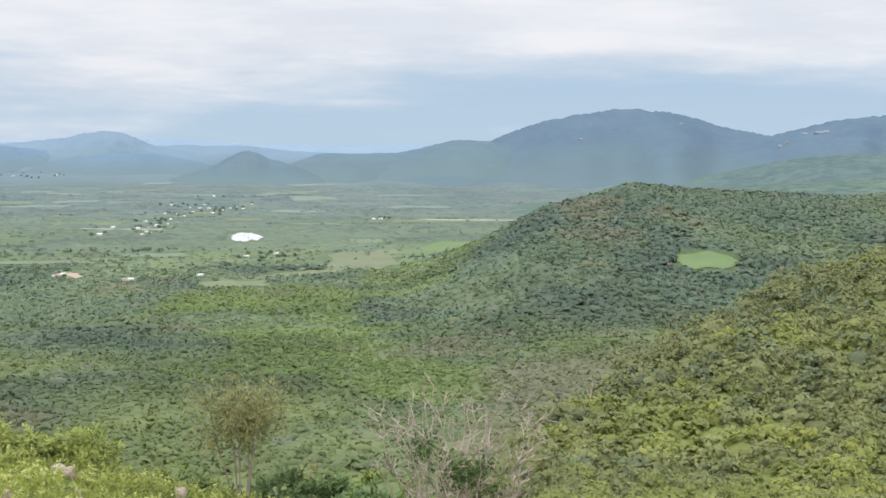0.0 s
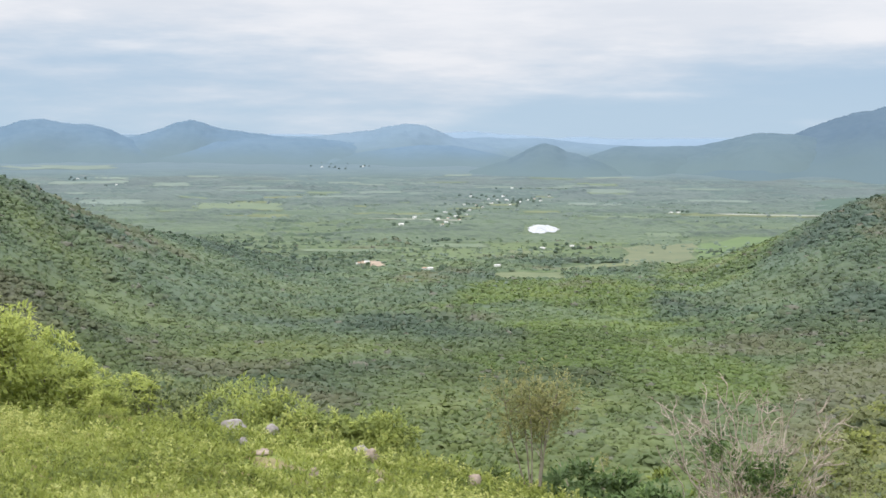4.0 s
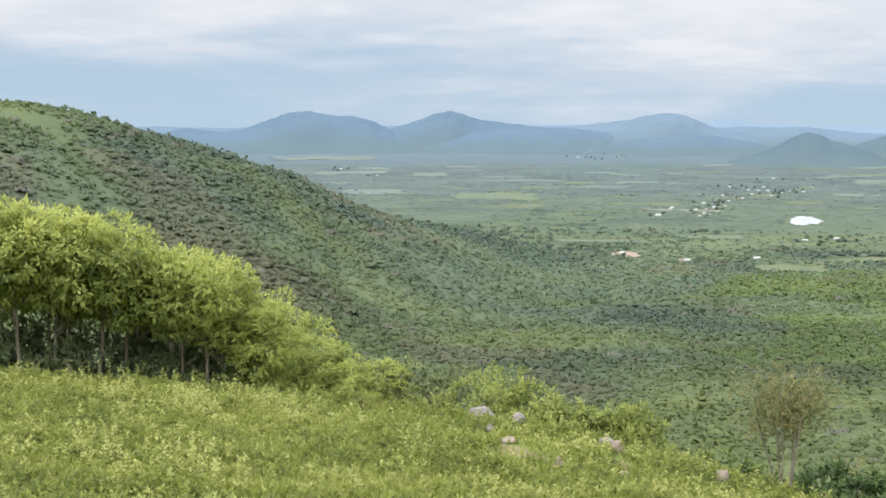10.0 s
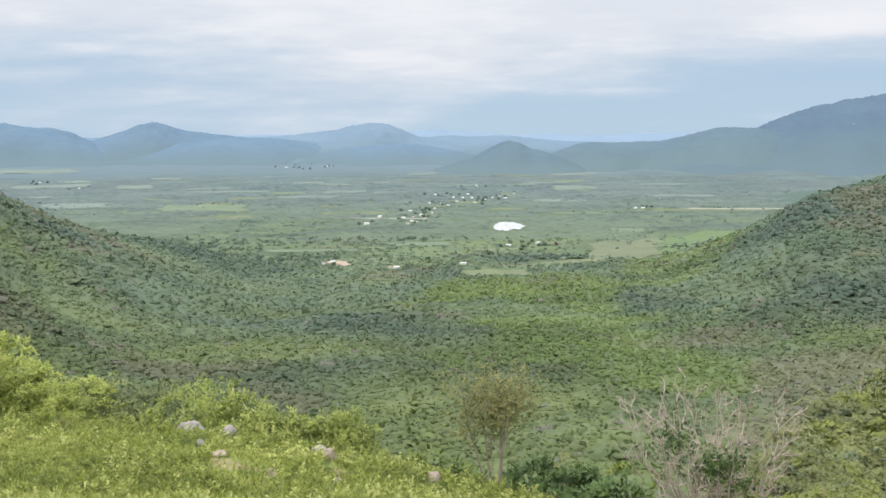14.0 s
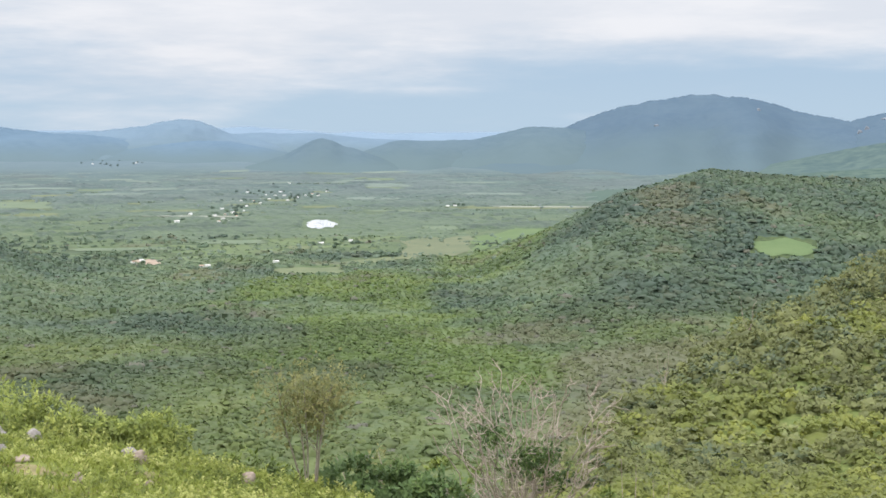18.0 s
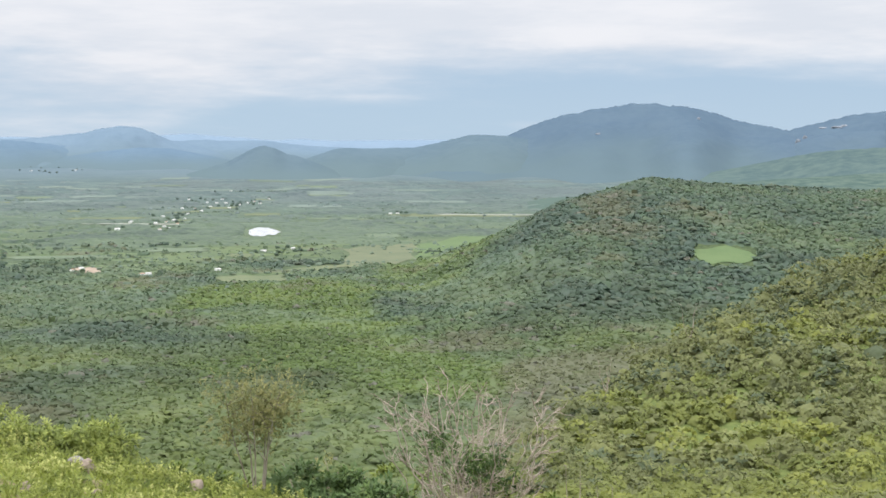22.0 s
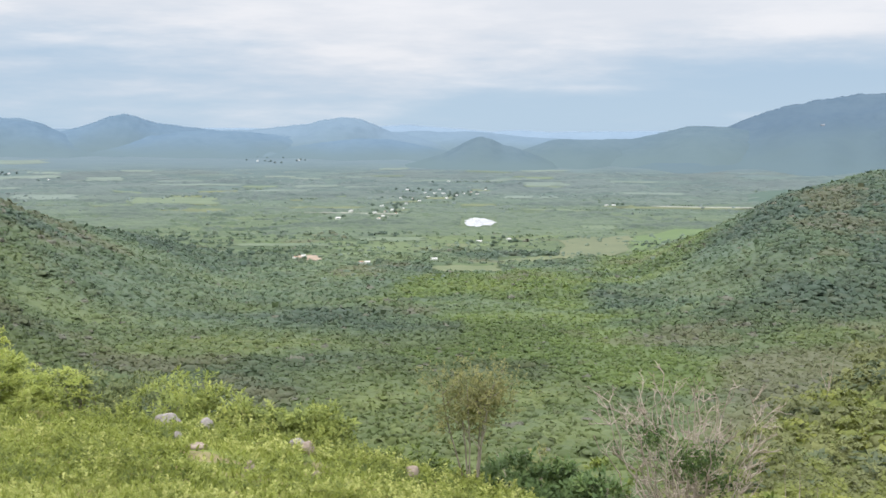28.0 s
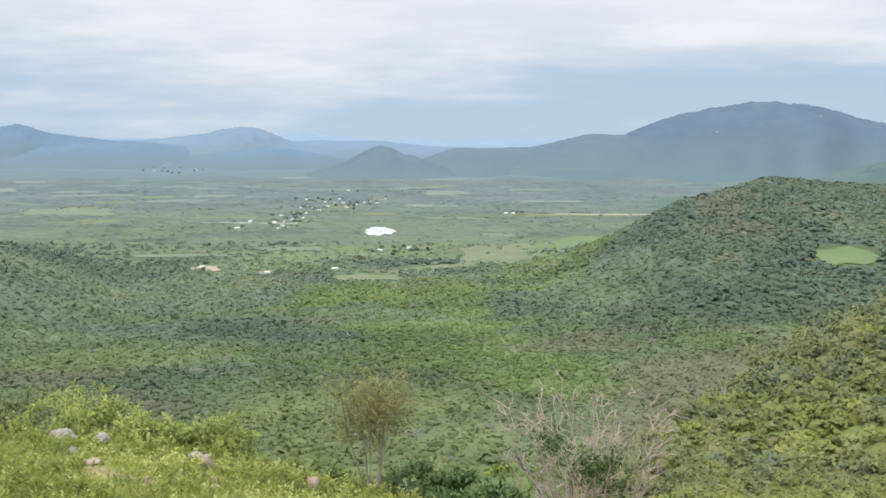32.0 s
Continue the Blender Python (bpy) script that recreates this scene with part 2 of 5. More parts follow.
M_WHITE = plain_material("limewashed_wall", (0.72, 0.71, 0.68), (0.84, 0.83, 0.81), 0.8, 0.8)
M_TILE = plain_material("pale_roof", (0.45, 0.42, 0.40), (0.66, 0.64, 0.62), 0.9, 0.8)
M_REDTILE = plain_material("clay_tile_roof", (0.30, 0.18, 0.13), (0.42, 0.28, 0.20), 0.9, 0.85)
M_DOOR = plain_material("painted_door", (0.08, 0.10, 0.12), (0.14, 0.15, 0.17), 2.0, 0.6)
M_EARTH = plain_material("bare_earth", (0.22, 0.165, 0.12), (0.31, 0.25, 0.19), 0.1, 0.95)
M_FIELD = plain_material("pale_pasture", (0.096, 0.128, 0.080), (0.120, 0.150, 0.094), 0.03, 0.95)
M_TANFIELD = plain_material("dry_field", (0.098, 0.120, 0.062), (0.125, 0.142, 0.074), 0.03, 0.95)
M_FALLOW = plain_material("fallow_soil", (0.098, 0.116, 0.066), (0.122, 0.134, 0.076), 0.03, 0.95)
M_GREENFIELD = plain_material("young_crop", (0.082, 0.122, 0.050), (0.098, 0.138, 0.058), 0.05, 0.95)
M_TRACK = plain_material("dirt_road", (0.21, 0.215, 0.18), (0.28, 0.28, 0.235), 0.05, 0.95)


def water_material():
    m, n, p, out = material("pond_water", 0.12, 0.5)
    p.inputs["Base Color"].default_value = (0.50, 0.50, 0.50, 1)
    bumped(n, p, n.noise(place(n), 0.8, 3.0), 0.25, 0.1)
    return m


M_WATER = water_material()


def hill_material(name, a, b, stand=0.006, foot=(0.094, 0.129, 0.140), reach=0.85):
    """Far wooded hills, a backdrop with distance haze painted in as grey-blue. Their lower flanks fade into the plain's
    hazy tone.
    """
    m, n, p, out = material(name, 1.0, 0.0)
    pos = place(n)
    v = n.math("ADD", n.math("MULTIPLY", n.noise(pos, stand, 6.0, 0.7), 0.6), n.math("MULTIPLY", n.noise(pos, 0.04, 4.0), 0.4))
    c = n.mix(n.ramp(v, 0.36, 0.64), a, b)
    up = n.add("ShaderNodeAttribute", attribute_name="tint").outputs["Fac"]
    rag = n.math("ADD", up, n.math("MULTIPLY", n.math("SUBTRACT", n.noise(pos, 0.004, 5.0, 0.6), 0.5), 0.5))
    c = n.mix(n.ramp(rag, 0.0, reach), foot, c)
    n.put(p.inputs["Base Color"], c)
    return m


# haze is in these colours: nearer hills greener, farther ones paler and bluer
M_HILL_FOOT = hill_material("hazy_foothill_woodland", (0.058, 0.088, 0.092), (0.090, 0.124, 0.114), 0.006, (0.086, 0.120, 0.112), 0.5)
# pasture with the haze of distance mixed into its colour
M_FARFIELD = plain_material("hazy_far_pasture", (0.108, 0.140, 0.118), (0.132, 0.163, 0.136), 0.02, 0.95)
M_HILL_GREEN = hill_material("hazy_rise_woodland", (0.054, 0.084, 0.076), (0.094, 0.126, 0.104), 0.010, (0.082, 0.114, 0.096), 0.4)
M_HILL_NEAR = hill_material("hazy_hill_woodland", (0.072, 0.106, 0.142), (0.084, 0.120, 0.154), 0.006, (0.088, 0.123, 0.136), 0.75)
M_HILL_MID = hill_material("hazy_distant_hill", (0.094, 0.140, 0.186), (0.108, 0.156, 0.202), 0.006, (0.099, 0.136, 0.150), 0.95)
M_HILL_LOW = hill_material("hazy_low_hill_woodland", (0.080, 0.116, 0.142), (0.096, 0.134, 0.158), 0.006, (0.093, 0.128, 0.136), 1.0)
M_HILL_RIM = hill_material("hazy_rim_hill", (0.120, 0.168, 0.214), (0.134, 0.184, 0.230), 0.006, (0.108, 0.148, 0.168))
M_HILL_FAR = hill_material("hazy_faint_hill", (0.160, 0.215, 0.272), (0.172, 0.228, 0.286), 0.006, (0.150, 0.200, 0.250))

# ---------------------------------------------------------------- the land
EYE = 120.0


def polar(az, d):
    a = np.radians(az)
    return -np.sin(a) * d, np.cos(a) * d


def smoothstep(v, lo, hi):
    u = np.clip((v - lo) / (hi - lo), 0, 1)
    return u * u * (3 - 2 * u)


def wave(x, y, size, seed=0):
    """Cheap smooth noise in -1..1 from turned sines."""
    r = np.random.RandomState(seed)
    total = 0
    for k in range(7):
        a, ph, s = r.rand() * 6.283, r.rand() * 6.283, size * (0.6 + 0.9 * r.rand())
        total = total + np.sin((x * math.cos(a) + y * math.sin(a)) * 6.283 / s + ph)
    return total / 4.0


def bumps(x, y, size, seed=0):
    """Smooth random bumps in 0..1, about size metres across."""
    u, v = x / size, y / size
    i, j = np.floor(u).astype(np.int64), np.floor(v).astype(np.int64)
    fu, fv = u - i, v - j
    fu, fv = fu * fu * (3 - 2 * fu), fv * fv * (3 - 2 * fv)

    def cell(p, q):
        h = (p * 73856093 ^ q * 19349663 ^ (seed + 7) * 83492791) & 0x7FFFFFFF
        h = (h ^ (h >> 13)) * 1274126177 & 0x7FFFFFFF
        return ((h ^ (h >> 16)) & 0xFFFF) / 65535.0

    return (cell(i, j) * (1 - fu) + cell(i + 1, j) * fu) * (1 - fv) + (cell(i, j + 1) * (1 - fu) + cell(i + 1, j + 1) * fu) * fv


def ridge(az, d, points, front, back, trees):
    """Height of a ridge seen across: its crest runs through points (azimuth, distance, slope angle from the eye), falling off in front and behind."""
    a, far, el = np.array(sorted(points)).T
    dc = np.interp(az, a, far)
    h = EYE + dc * np.tan(np.radians(np.interp(az, a, el))) - trees
    off = (d - dc) / np.where(d < dc, front, back)
    return h * np.exp(-off * off)


def smoothmax(a, b, k):
    h = np.clip(0.5 + 0.5 * (a - b) / k, 0, 1)
    return b + (a - b) * h + k * h * (1 - h)


LEFT_SPUR = [(75, 700, 5.0), (46.2, 880, 1.05), (42.5, 930, 0.05), (37.6, 1000, -1.3), (35.3, 1030, -2.05), (33.5, 1060, -3.1), (31.1, 1090, -3.8), (28.8, 1130, -4.4), (24, 1180, -5.9)]
RIGHT_HILL = [(-40, 1500, -1.2), (-9.7, 1380, -1.9), (-5.1, 1320, -1.8), (-1.4, 1280, -1.55), (1.9, 1230, -2.45), (4.2, 1200, -3.65), (6.4, 1150, -4.9), (9.0, 1100, -6.3)]
CREST_AZ = [-60, -30, -17.8, -14.2, -10.9, -6.3, -4.2, -0.5, 2.4, 4.3, 8.0]
CREST_EL = [5.0, 1.2, -1.5, -2.6, -4.0, -6.1, -7.5, -9.7, -11.4, -13.6, -16.5]
CREST_D = [240, 215, 200, 190, 180, 165, 155, 135, 115, 100, 80]
SHOULDER_AZ = [-60, 0, 14, 18, 22, 27, 38, 47, 70]
SHOULDER_K = [0.20, 0.165, 0.130, 0.113, 0.098, 0.086, 0.071, 0.053, 0.03]


def shoulder(az):
    """Slope of the grassy shoulder and how far it reaches before the ground drops."""
    return np.interp(az, SHOULDER_AZ, SHOULDER_K), np.interp(az, [-60, 5, 14, 22, 40], [15, 17, 20, 20.5, 22.5])


def land(x, y):
    x, y = np.asarray(x, float), np.asarray(y, float)
    d = np.hypot(x, y)
    az = np.degrees(np.arctan2(-x, y))
    behind = smoothstep(np.abs(az - 15), 80, 130)
    k, de = shoulder(np.clip(az, -60, 70))
    ze = EYE - 2.72 - k * de
    near = EYE - 2.72 - k * d + 1.07 * smoothstep(d, 7, 0.5)
    u = np.maximum(d - de, 0) / 150.0
    floor = 10 * np.exp(-np.maximum(d - 500, 0) / 250) + 2.5 * wave(x, y, 420, 3) * smoothstep(d, 300, 600) * smoothstep(d, 1300, 1000)
    base = np.where(d < de, near, floor + (ze - k * (d - de) - floor) * np.exp(-(u**1.25)))
    # the bushy hillside over the gully
    ce, cd = np.interp(az, CREST_AZ, CREST_EL), np.interp(az, CREST_AZ, CREST_D)
    s = np.clip((d - 42) / (cd - 42), 0, 1)
    el = -17.0 + (ce + 17.0) * (0.35 * s + 0.65 * s * s * (3 - 2 * s))
    face = EYE + d * np.tan(np.radians(el)) - 0.35 * np.maximum(d - cd, 0) - 1.0 + 0.8 * wave(x, y, 34, 9) + 0.5 * wave(x, y, 13, 10)
    face = np.where((az < 12) & (d > de + 4), face - 40 * smoothstep(az, 6, 12), -1e3)
    z = np.where(face > -500, smoothmax(base, face, 3), base)
    z = z * (1 - behind) + (118.4 + 0.10 * np.minimum(d, 900)) * behind
    left = ridge(az, d, LEFT_SPUR, 340, 260, 6) + 3 * wave(x, y, 150, 5) * smoothstep(d, 300, 600) * smoothstep(az, 26, 36)
    z = smoothmax(z, np.where(d > 250, left, -1e3), 5)
    right = ridge(az, d, RIGHT_HILL, 330, 260, 6) + 3 * wave(x, y, 150, 6) * smoothstep(az, 6, 0)
    z = smoothmax(z, np.where(d > 350, right, -1e3), 5)
    rise = np.interp(d, [2200, 2500, 2800, 3100, 3400, 3800, 4300, 4950], [0, 1.0, 4, 11, 19, 28, 37, 46])
    z = z + rise * (1 - behind)
    return z + 0.04 * wave(x, y, 2.1, 11) * smoothstep(d, 3, 6) * smoothstep(d, 60, 40)


def at_land(az, d, lift=0.0):
    x, y = polar(az, d)
    return float(x), float(y), float(land(x, y)) + lift


def mesh_from(name, verts, faces_index, sides, mat, smooth=False, tint=None, cover=None, cool=None):
    """A mesh from an array of corners and one of corner numbers, all faces with the same number of sides."""
    me = bpy.data.meshes.new(name)
    nv, nf = len(verts), len(faces_index)
    me.vertices.add(nv)
    me.vertices.foreach_set("co", np.ascontiguousarray(verts, np.float32).ravel())
    me.loops.add(nf * sides)
    me.loops.foreach_set("vertex_index", np.ascontiguousarray(faces_index, np.int32).ravel())
    me.polygons.add(nf)
    me.polygons.foreach_set("loop_start", np.arange(nf, dtype=np.int32) * sides)
    me.polygons.foreach_set("use_smooth", np.full(nf, smooth))
    me.update(calc_edges=True)
    me.materials.append(mat)
    if tint is not None:
        a = me.attributes.new("tint", "FLOAT", "POINT")
        a.data.foreach_set("value", np.ascontiguousarray(tint, np.float32))
    if cool is not None:
        a = me.attributes.new("cool", "FLOAT", "POINT")
        a.data.foreach_set("value", np.ascontiguousarray(cool, np.float32))
    if cover is not None:
        a = me.attributes.new("cover", "FLOAT_VECTOR", "POINT")
        a.data.foreach_set("vector", np.ascontiguousarray(cover, np.float32).ravel())
    return me


def grid_faces(rows, cols, wrap=False):
    i, j = np.meshgrid(np.arange(rows - 1), np.arange(cols if wrap else cols - 1), indexing="ij")
    k = (j + 1) % cols
    return np.stack([i * cols + j, (i + 1) * cols + j, (i + 1) * cols + k, i * cols + k], -1).reshape(-1, 4)


def meadow_zone(x, y):
    """Where the wood gives way to lower, paler shrubs on the valley floor."""
    d = np.hypot(x, y)
    az = np.degrees(np.arctan2(-x, y))
    j = wave(x, y, 160, 51) + 0.6 * wave(x, y, 60, 52)
    a = smoothstep(np.abs(az - 12.0 + 1.8 * j), 6.2, 3.6) * smoothstep(np.abs(d - 745 + 35 * j), 150, 80)
    e = smoothstep(np.abs(az - 7.4 + 1.2 * j), 3.4, 1.8) * smoothstep(np.abs(d - 645 + 25 * j), 75, 40)
    b = smoothstep(np.abs(az - 14.5 + 1.5 * j), 5.0, 3.0) * smoothstep(np.abs(d - 1010 + 50 * j), 150, 90)
    f = smoothstep(np.abs(az - 7.0 + 0.9 * j - 0.006 * (1250 - d)), 3.2, 2.0) * smoothstep(np.abs(d - 1180 + 30 * j), 190, 120)
    c = 0.75 * smoothstep(az + 1.3 * j, 41.8, 45.0) * smoothstep(np.abs(d - 810 + 25 * j), 85, 30)
    return np.maximum(np.maximum(np.maximum(a, b), np.maximum(e, 0.7 * f)), c)


def dark_belt(x, y):
    """The darker, taller wood along the gully under the hill, on its flank and on the spur across the valley."""
    d = np.hypot(x, y)
    az = np.degrees(np.arctan2(-x, y))
    j = wave(x, y, 130, 55) + 0.6 * wave(x, y, 50, 56)
    mid = np.interp(az, [-8, -5.5, -2, 1, 4, 6.5, 9, 11], [1010, 960, 880, 815, 800, 830, 900, 960])
    gully = smoothstep(np.abs(d - mid + 22 * j), 85, 40) * smoothstep(az + 0.5 * j, 10.5, 9.0)
    hill_side = 0.75 * smoothstep(az + 0.4 * j + 0.006 * (d - 1100), 4.4, 3.1) * smoothstep(d + 25 * j, 1000, 1080)
    spur = 0.5 * smoothstep(np.abs(az - 37.0 + 0.9 * j), 6.0, 3.4) * smoothstep(d + 30 * j, 770, 880)
    return np.maximum(np.maximum(gully, hill_side), spur)


def dry_belt(x, y):
    """Greyish scrub that has lost part of its leaves."""
    d = np.hypot(x, y)
    az = np.degrees(np.arctan2(-x, y))
    j = wave(x, y, 140, 57) + 0.6 * wave(x, y, 45, 58)
    a = smoothstep(az + 0.7 * j, 5.5, 3.5) * smoothstep(d + 22 * j, np.interp(az, [-8, -3, 1, 5], [930, 800, 740, 720]), np.interp(az, [-8, -3, 1, 5], [860, 730, 680, 660]))
    b = smoothstep(np.abs(az - 38.5 + j), 4.0, 2.0) * smoothstep(np.abs(d - 700 + 20 * j), 60, 25)
    c = 0.75 * smoothstep(bumps(x, y, 75, 67) + 0.5 * bumps(x, y, 28, 68), 0.92, 1.15)
    return np.maximum(np.maximum(a, b), c)


def build_ground():
    az = np.concatenate([np.arange(-32, 62, 0.3), np.arange(62, 328, 3.5)])
    r = np.concatenate([[0.05], np.geomspace(1.0, 4930, 280)])
    R, A = np.meshgrid(r, az, indexing="ij")
    A = (A + 180) % 360 - 180
    x, y = polar(A, R)
    z = land(x, y)
    k, de = shoulder(np.clip(A, -60, 70))
    grassy = np.maximum(smoothstep(R, de + 6, de + 1), 0.15 * meadow_zone(x, y))
    grassy = np.maximum(grassy, 0.6 * smoothstep(A, 12, 8) * smoothstep(A, -40, -30) * smoothstep(R, 260, 220))
    jag = wave(x, y, 300, 21) * 0.5 + wave(x, y, 90, 22) * 0.3
    low = smoothstep(z, 40, 12)
    farm = smoothstep(R + 90 * jag, 1050, 1500) * low
    # scrub weighs the haze put into the ground colour, growing with distance
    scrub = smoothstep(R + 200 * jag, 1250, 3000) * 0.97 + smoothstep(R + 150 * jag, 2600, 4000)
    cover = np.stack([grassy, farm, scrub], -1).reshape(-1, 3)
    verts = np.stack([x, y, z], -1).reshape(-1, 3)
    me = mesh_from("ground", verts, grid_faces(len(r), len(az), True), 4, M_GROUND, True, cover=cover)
    tagged(new("ground", me), "green hillside, wooded valley and wide farmed plain", "ground", kind="structure")


build_ground()


# ---------------------------------------------------------------- far hills
HILLS = {}


def hill(name, label, d, crest_line, mat, front=500.0, lump=0.05, seed=0):
    """A far hill or range: crest_line holds (azimuth, slope angle of the crest). Its front runs out in a long foot on the plain."""
    line = np.array(sorted(crest_line))
    az = np.linspace(line[0, 0], line[-1, 0], 200)
    crest = np.interp(az, line[:, 0], line[:, 1])
    k = np.hanning(11) / np.hanning(11).sum()
    crest = np.convolve(np.pad(crest, 5, mode="edge"), k, "valid")
    s = np.concatenate([np.linspace(0, 1, 30), [1.06, 1.2]])
    A, S = np.meshgrid(az, s, indexing="ij")
    along = A * d * 0.01745
    # buttresses and gullies run down the front
    reach = front * (1 + 0.30 * wave(along, 0 * along, 420, seed + 4) + 0.16 * wave(along, 0 * along, 150, seed + 5))
    R = d - reach * (1 - S)
    x, y = polar(A, R)
    ground = land(x, y)
    high = np.maximum(EYE + d * np.tan(np.radians(crest))[:, None] - ground, 0)
    u = np.clip(S, 0, 1)
    fall = np.where(S > 1, 1 - 3.0 * (S - 1), 0.55 * u**2.3 + 0.45 * u * u * (3 - 2 * u))
    worn = 1 + lump * (1.3 * wave(along, R, 170, seed) + 0.8 * wave(along, R, 60, seed + 1)) * 4 * u * (1 - u)
    crag = 1 + 0.014 * (wave(along, R, 45, seed + 2) + 0.8 * wave(along, R, 17, seed + 3)) * u
    lift = high * fall * worn * crag
    z = ground + lift - 2.5 * smoothstep(lift, 4.0, 0.0)
    HILLS[name] = (az, x, y, z)
    # tint: how far up the slope the painted haze thins out
    me = mesh_from(name, np.stack([x, y, z], -1).reshape(-1, 3), grid_faces(len(az), len(s)), 4, mat, True, tint=np.clip(fall * np.clip(high / 45, 0, 1), 0, 1).ravel())
    return tagged(new(name, me), label, "hill", kind="structure")


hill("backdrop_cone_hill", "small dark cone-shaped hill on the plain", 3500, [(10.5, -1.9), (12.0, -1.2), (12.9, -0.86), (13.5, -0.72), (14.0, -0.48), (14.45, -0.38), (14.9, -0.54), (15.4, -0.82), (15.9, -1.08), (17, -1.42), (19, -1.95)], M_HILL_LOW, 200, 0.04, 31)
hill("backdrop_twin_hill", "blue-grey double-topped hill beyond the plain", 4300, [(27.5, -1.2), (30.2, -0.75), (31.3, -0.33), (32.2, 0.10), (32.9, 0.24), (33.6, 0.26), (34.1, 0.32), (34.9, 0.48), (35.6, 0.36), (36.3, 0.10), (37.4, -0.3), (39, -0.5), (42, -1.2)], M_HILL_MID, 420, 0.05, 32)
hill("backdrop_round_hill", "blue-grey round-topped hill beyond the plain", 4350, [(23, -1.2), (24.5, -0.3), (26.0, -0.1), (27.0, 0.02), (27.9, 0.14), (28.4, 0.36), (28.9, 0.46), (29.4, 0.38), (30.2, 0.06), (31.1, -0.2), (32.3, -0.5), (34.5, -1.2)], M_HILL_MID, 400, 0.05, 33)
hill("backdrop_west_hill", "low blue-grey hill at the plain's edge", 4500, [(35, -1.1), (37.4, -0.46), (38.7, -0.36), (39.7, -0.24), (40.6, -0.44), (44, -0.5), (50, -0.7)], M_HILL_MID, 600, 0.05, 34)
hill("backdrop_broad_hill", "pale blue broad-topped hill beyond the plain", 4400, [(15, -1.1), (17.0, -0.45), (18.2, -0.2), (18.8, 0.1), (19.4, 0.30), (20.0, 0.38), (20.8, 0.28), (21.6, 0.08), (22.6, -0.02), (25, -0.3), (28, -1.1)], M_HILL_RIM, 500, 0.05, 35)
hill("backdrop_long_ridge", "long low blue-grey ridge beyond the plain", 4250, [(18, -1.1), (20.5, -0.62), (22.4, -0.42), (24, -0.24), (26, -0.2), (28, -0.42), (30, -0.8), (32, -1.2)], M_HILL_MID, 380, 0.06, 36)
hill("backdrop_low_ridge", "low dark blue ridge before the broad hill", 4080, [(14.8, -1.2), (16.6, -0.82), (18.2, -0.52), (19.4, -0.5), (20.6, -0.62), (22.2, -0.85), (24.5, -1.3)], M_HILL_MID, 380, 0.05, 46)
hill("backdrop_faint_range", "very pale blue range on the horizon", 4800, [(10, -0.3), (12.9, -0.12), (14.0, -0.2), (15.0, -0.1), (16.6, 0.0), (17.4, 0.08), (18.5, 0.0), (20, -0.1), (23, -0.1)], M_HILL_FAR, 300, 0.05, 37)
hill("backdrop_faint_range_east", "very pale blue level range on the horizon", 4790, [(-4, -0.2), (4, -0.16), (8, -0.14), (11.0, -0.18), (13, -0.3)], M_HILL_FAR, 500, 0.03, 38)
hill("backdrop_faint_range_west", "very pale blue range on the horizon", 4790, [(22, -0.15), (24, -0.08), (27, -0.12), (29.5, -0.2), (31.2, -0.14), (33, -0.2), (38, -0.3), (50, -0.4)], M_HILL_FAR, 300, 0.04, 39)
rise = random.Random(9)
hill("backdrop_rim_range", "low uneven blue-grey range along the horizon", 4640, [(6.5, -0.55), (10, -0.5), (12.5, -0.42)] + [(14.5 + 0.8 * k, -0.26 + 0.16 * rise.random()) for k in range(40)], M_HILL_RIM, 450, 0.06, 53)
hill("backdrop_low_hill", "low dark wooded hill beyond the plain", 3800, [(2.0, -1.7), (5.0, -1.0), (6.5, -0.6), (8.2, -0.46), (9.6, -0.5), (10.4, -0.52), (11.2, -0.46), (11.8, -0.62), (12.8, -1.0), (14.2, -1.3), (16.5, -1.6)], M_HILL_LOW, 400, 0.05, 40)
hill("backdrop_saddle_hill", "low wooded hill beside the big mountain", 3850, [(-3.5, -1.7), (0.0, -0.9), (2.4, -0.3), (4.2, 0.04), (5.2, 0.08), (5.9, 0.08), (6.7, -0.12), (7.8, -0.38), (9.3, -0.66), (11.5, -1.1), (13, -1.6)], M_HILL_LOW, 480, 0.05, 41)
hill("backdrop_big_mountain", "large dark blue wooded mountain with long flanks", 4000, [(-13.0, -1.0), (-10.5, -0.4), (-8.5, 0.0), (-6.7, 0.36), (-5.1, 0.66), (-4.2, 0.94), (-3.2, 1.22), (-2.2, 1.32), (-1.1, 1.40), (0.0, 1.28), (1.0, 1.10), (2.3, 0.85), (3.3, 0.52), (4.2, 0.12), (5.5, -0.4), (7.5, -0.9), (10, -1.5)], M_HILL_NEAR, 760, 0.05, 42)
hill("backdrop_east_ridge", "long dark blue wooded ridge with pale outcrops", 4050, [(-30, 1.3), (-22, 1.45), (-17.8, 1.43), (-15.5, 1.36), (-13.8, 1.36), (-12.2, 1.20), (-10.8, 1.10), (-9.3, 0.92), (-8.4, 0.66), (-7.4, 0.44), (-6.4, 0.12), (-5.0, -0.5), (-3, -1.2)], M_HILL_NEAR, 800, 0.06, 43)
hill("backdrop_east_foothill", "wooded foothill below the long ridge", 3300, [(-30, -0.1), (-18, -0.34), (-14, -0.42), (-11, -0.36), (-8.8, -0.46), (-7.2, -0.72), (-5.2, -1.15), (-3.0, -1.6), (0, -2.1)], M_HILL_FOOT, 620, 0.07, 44)
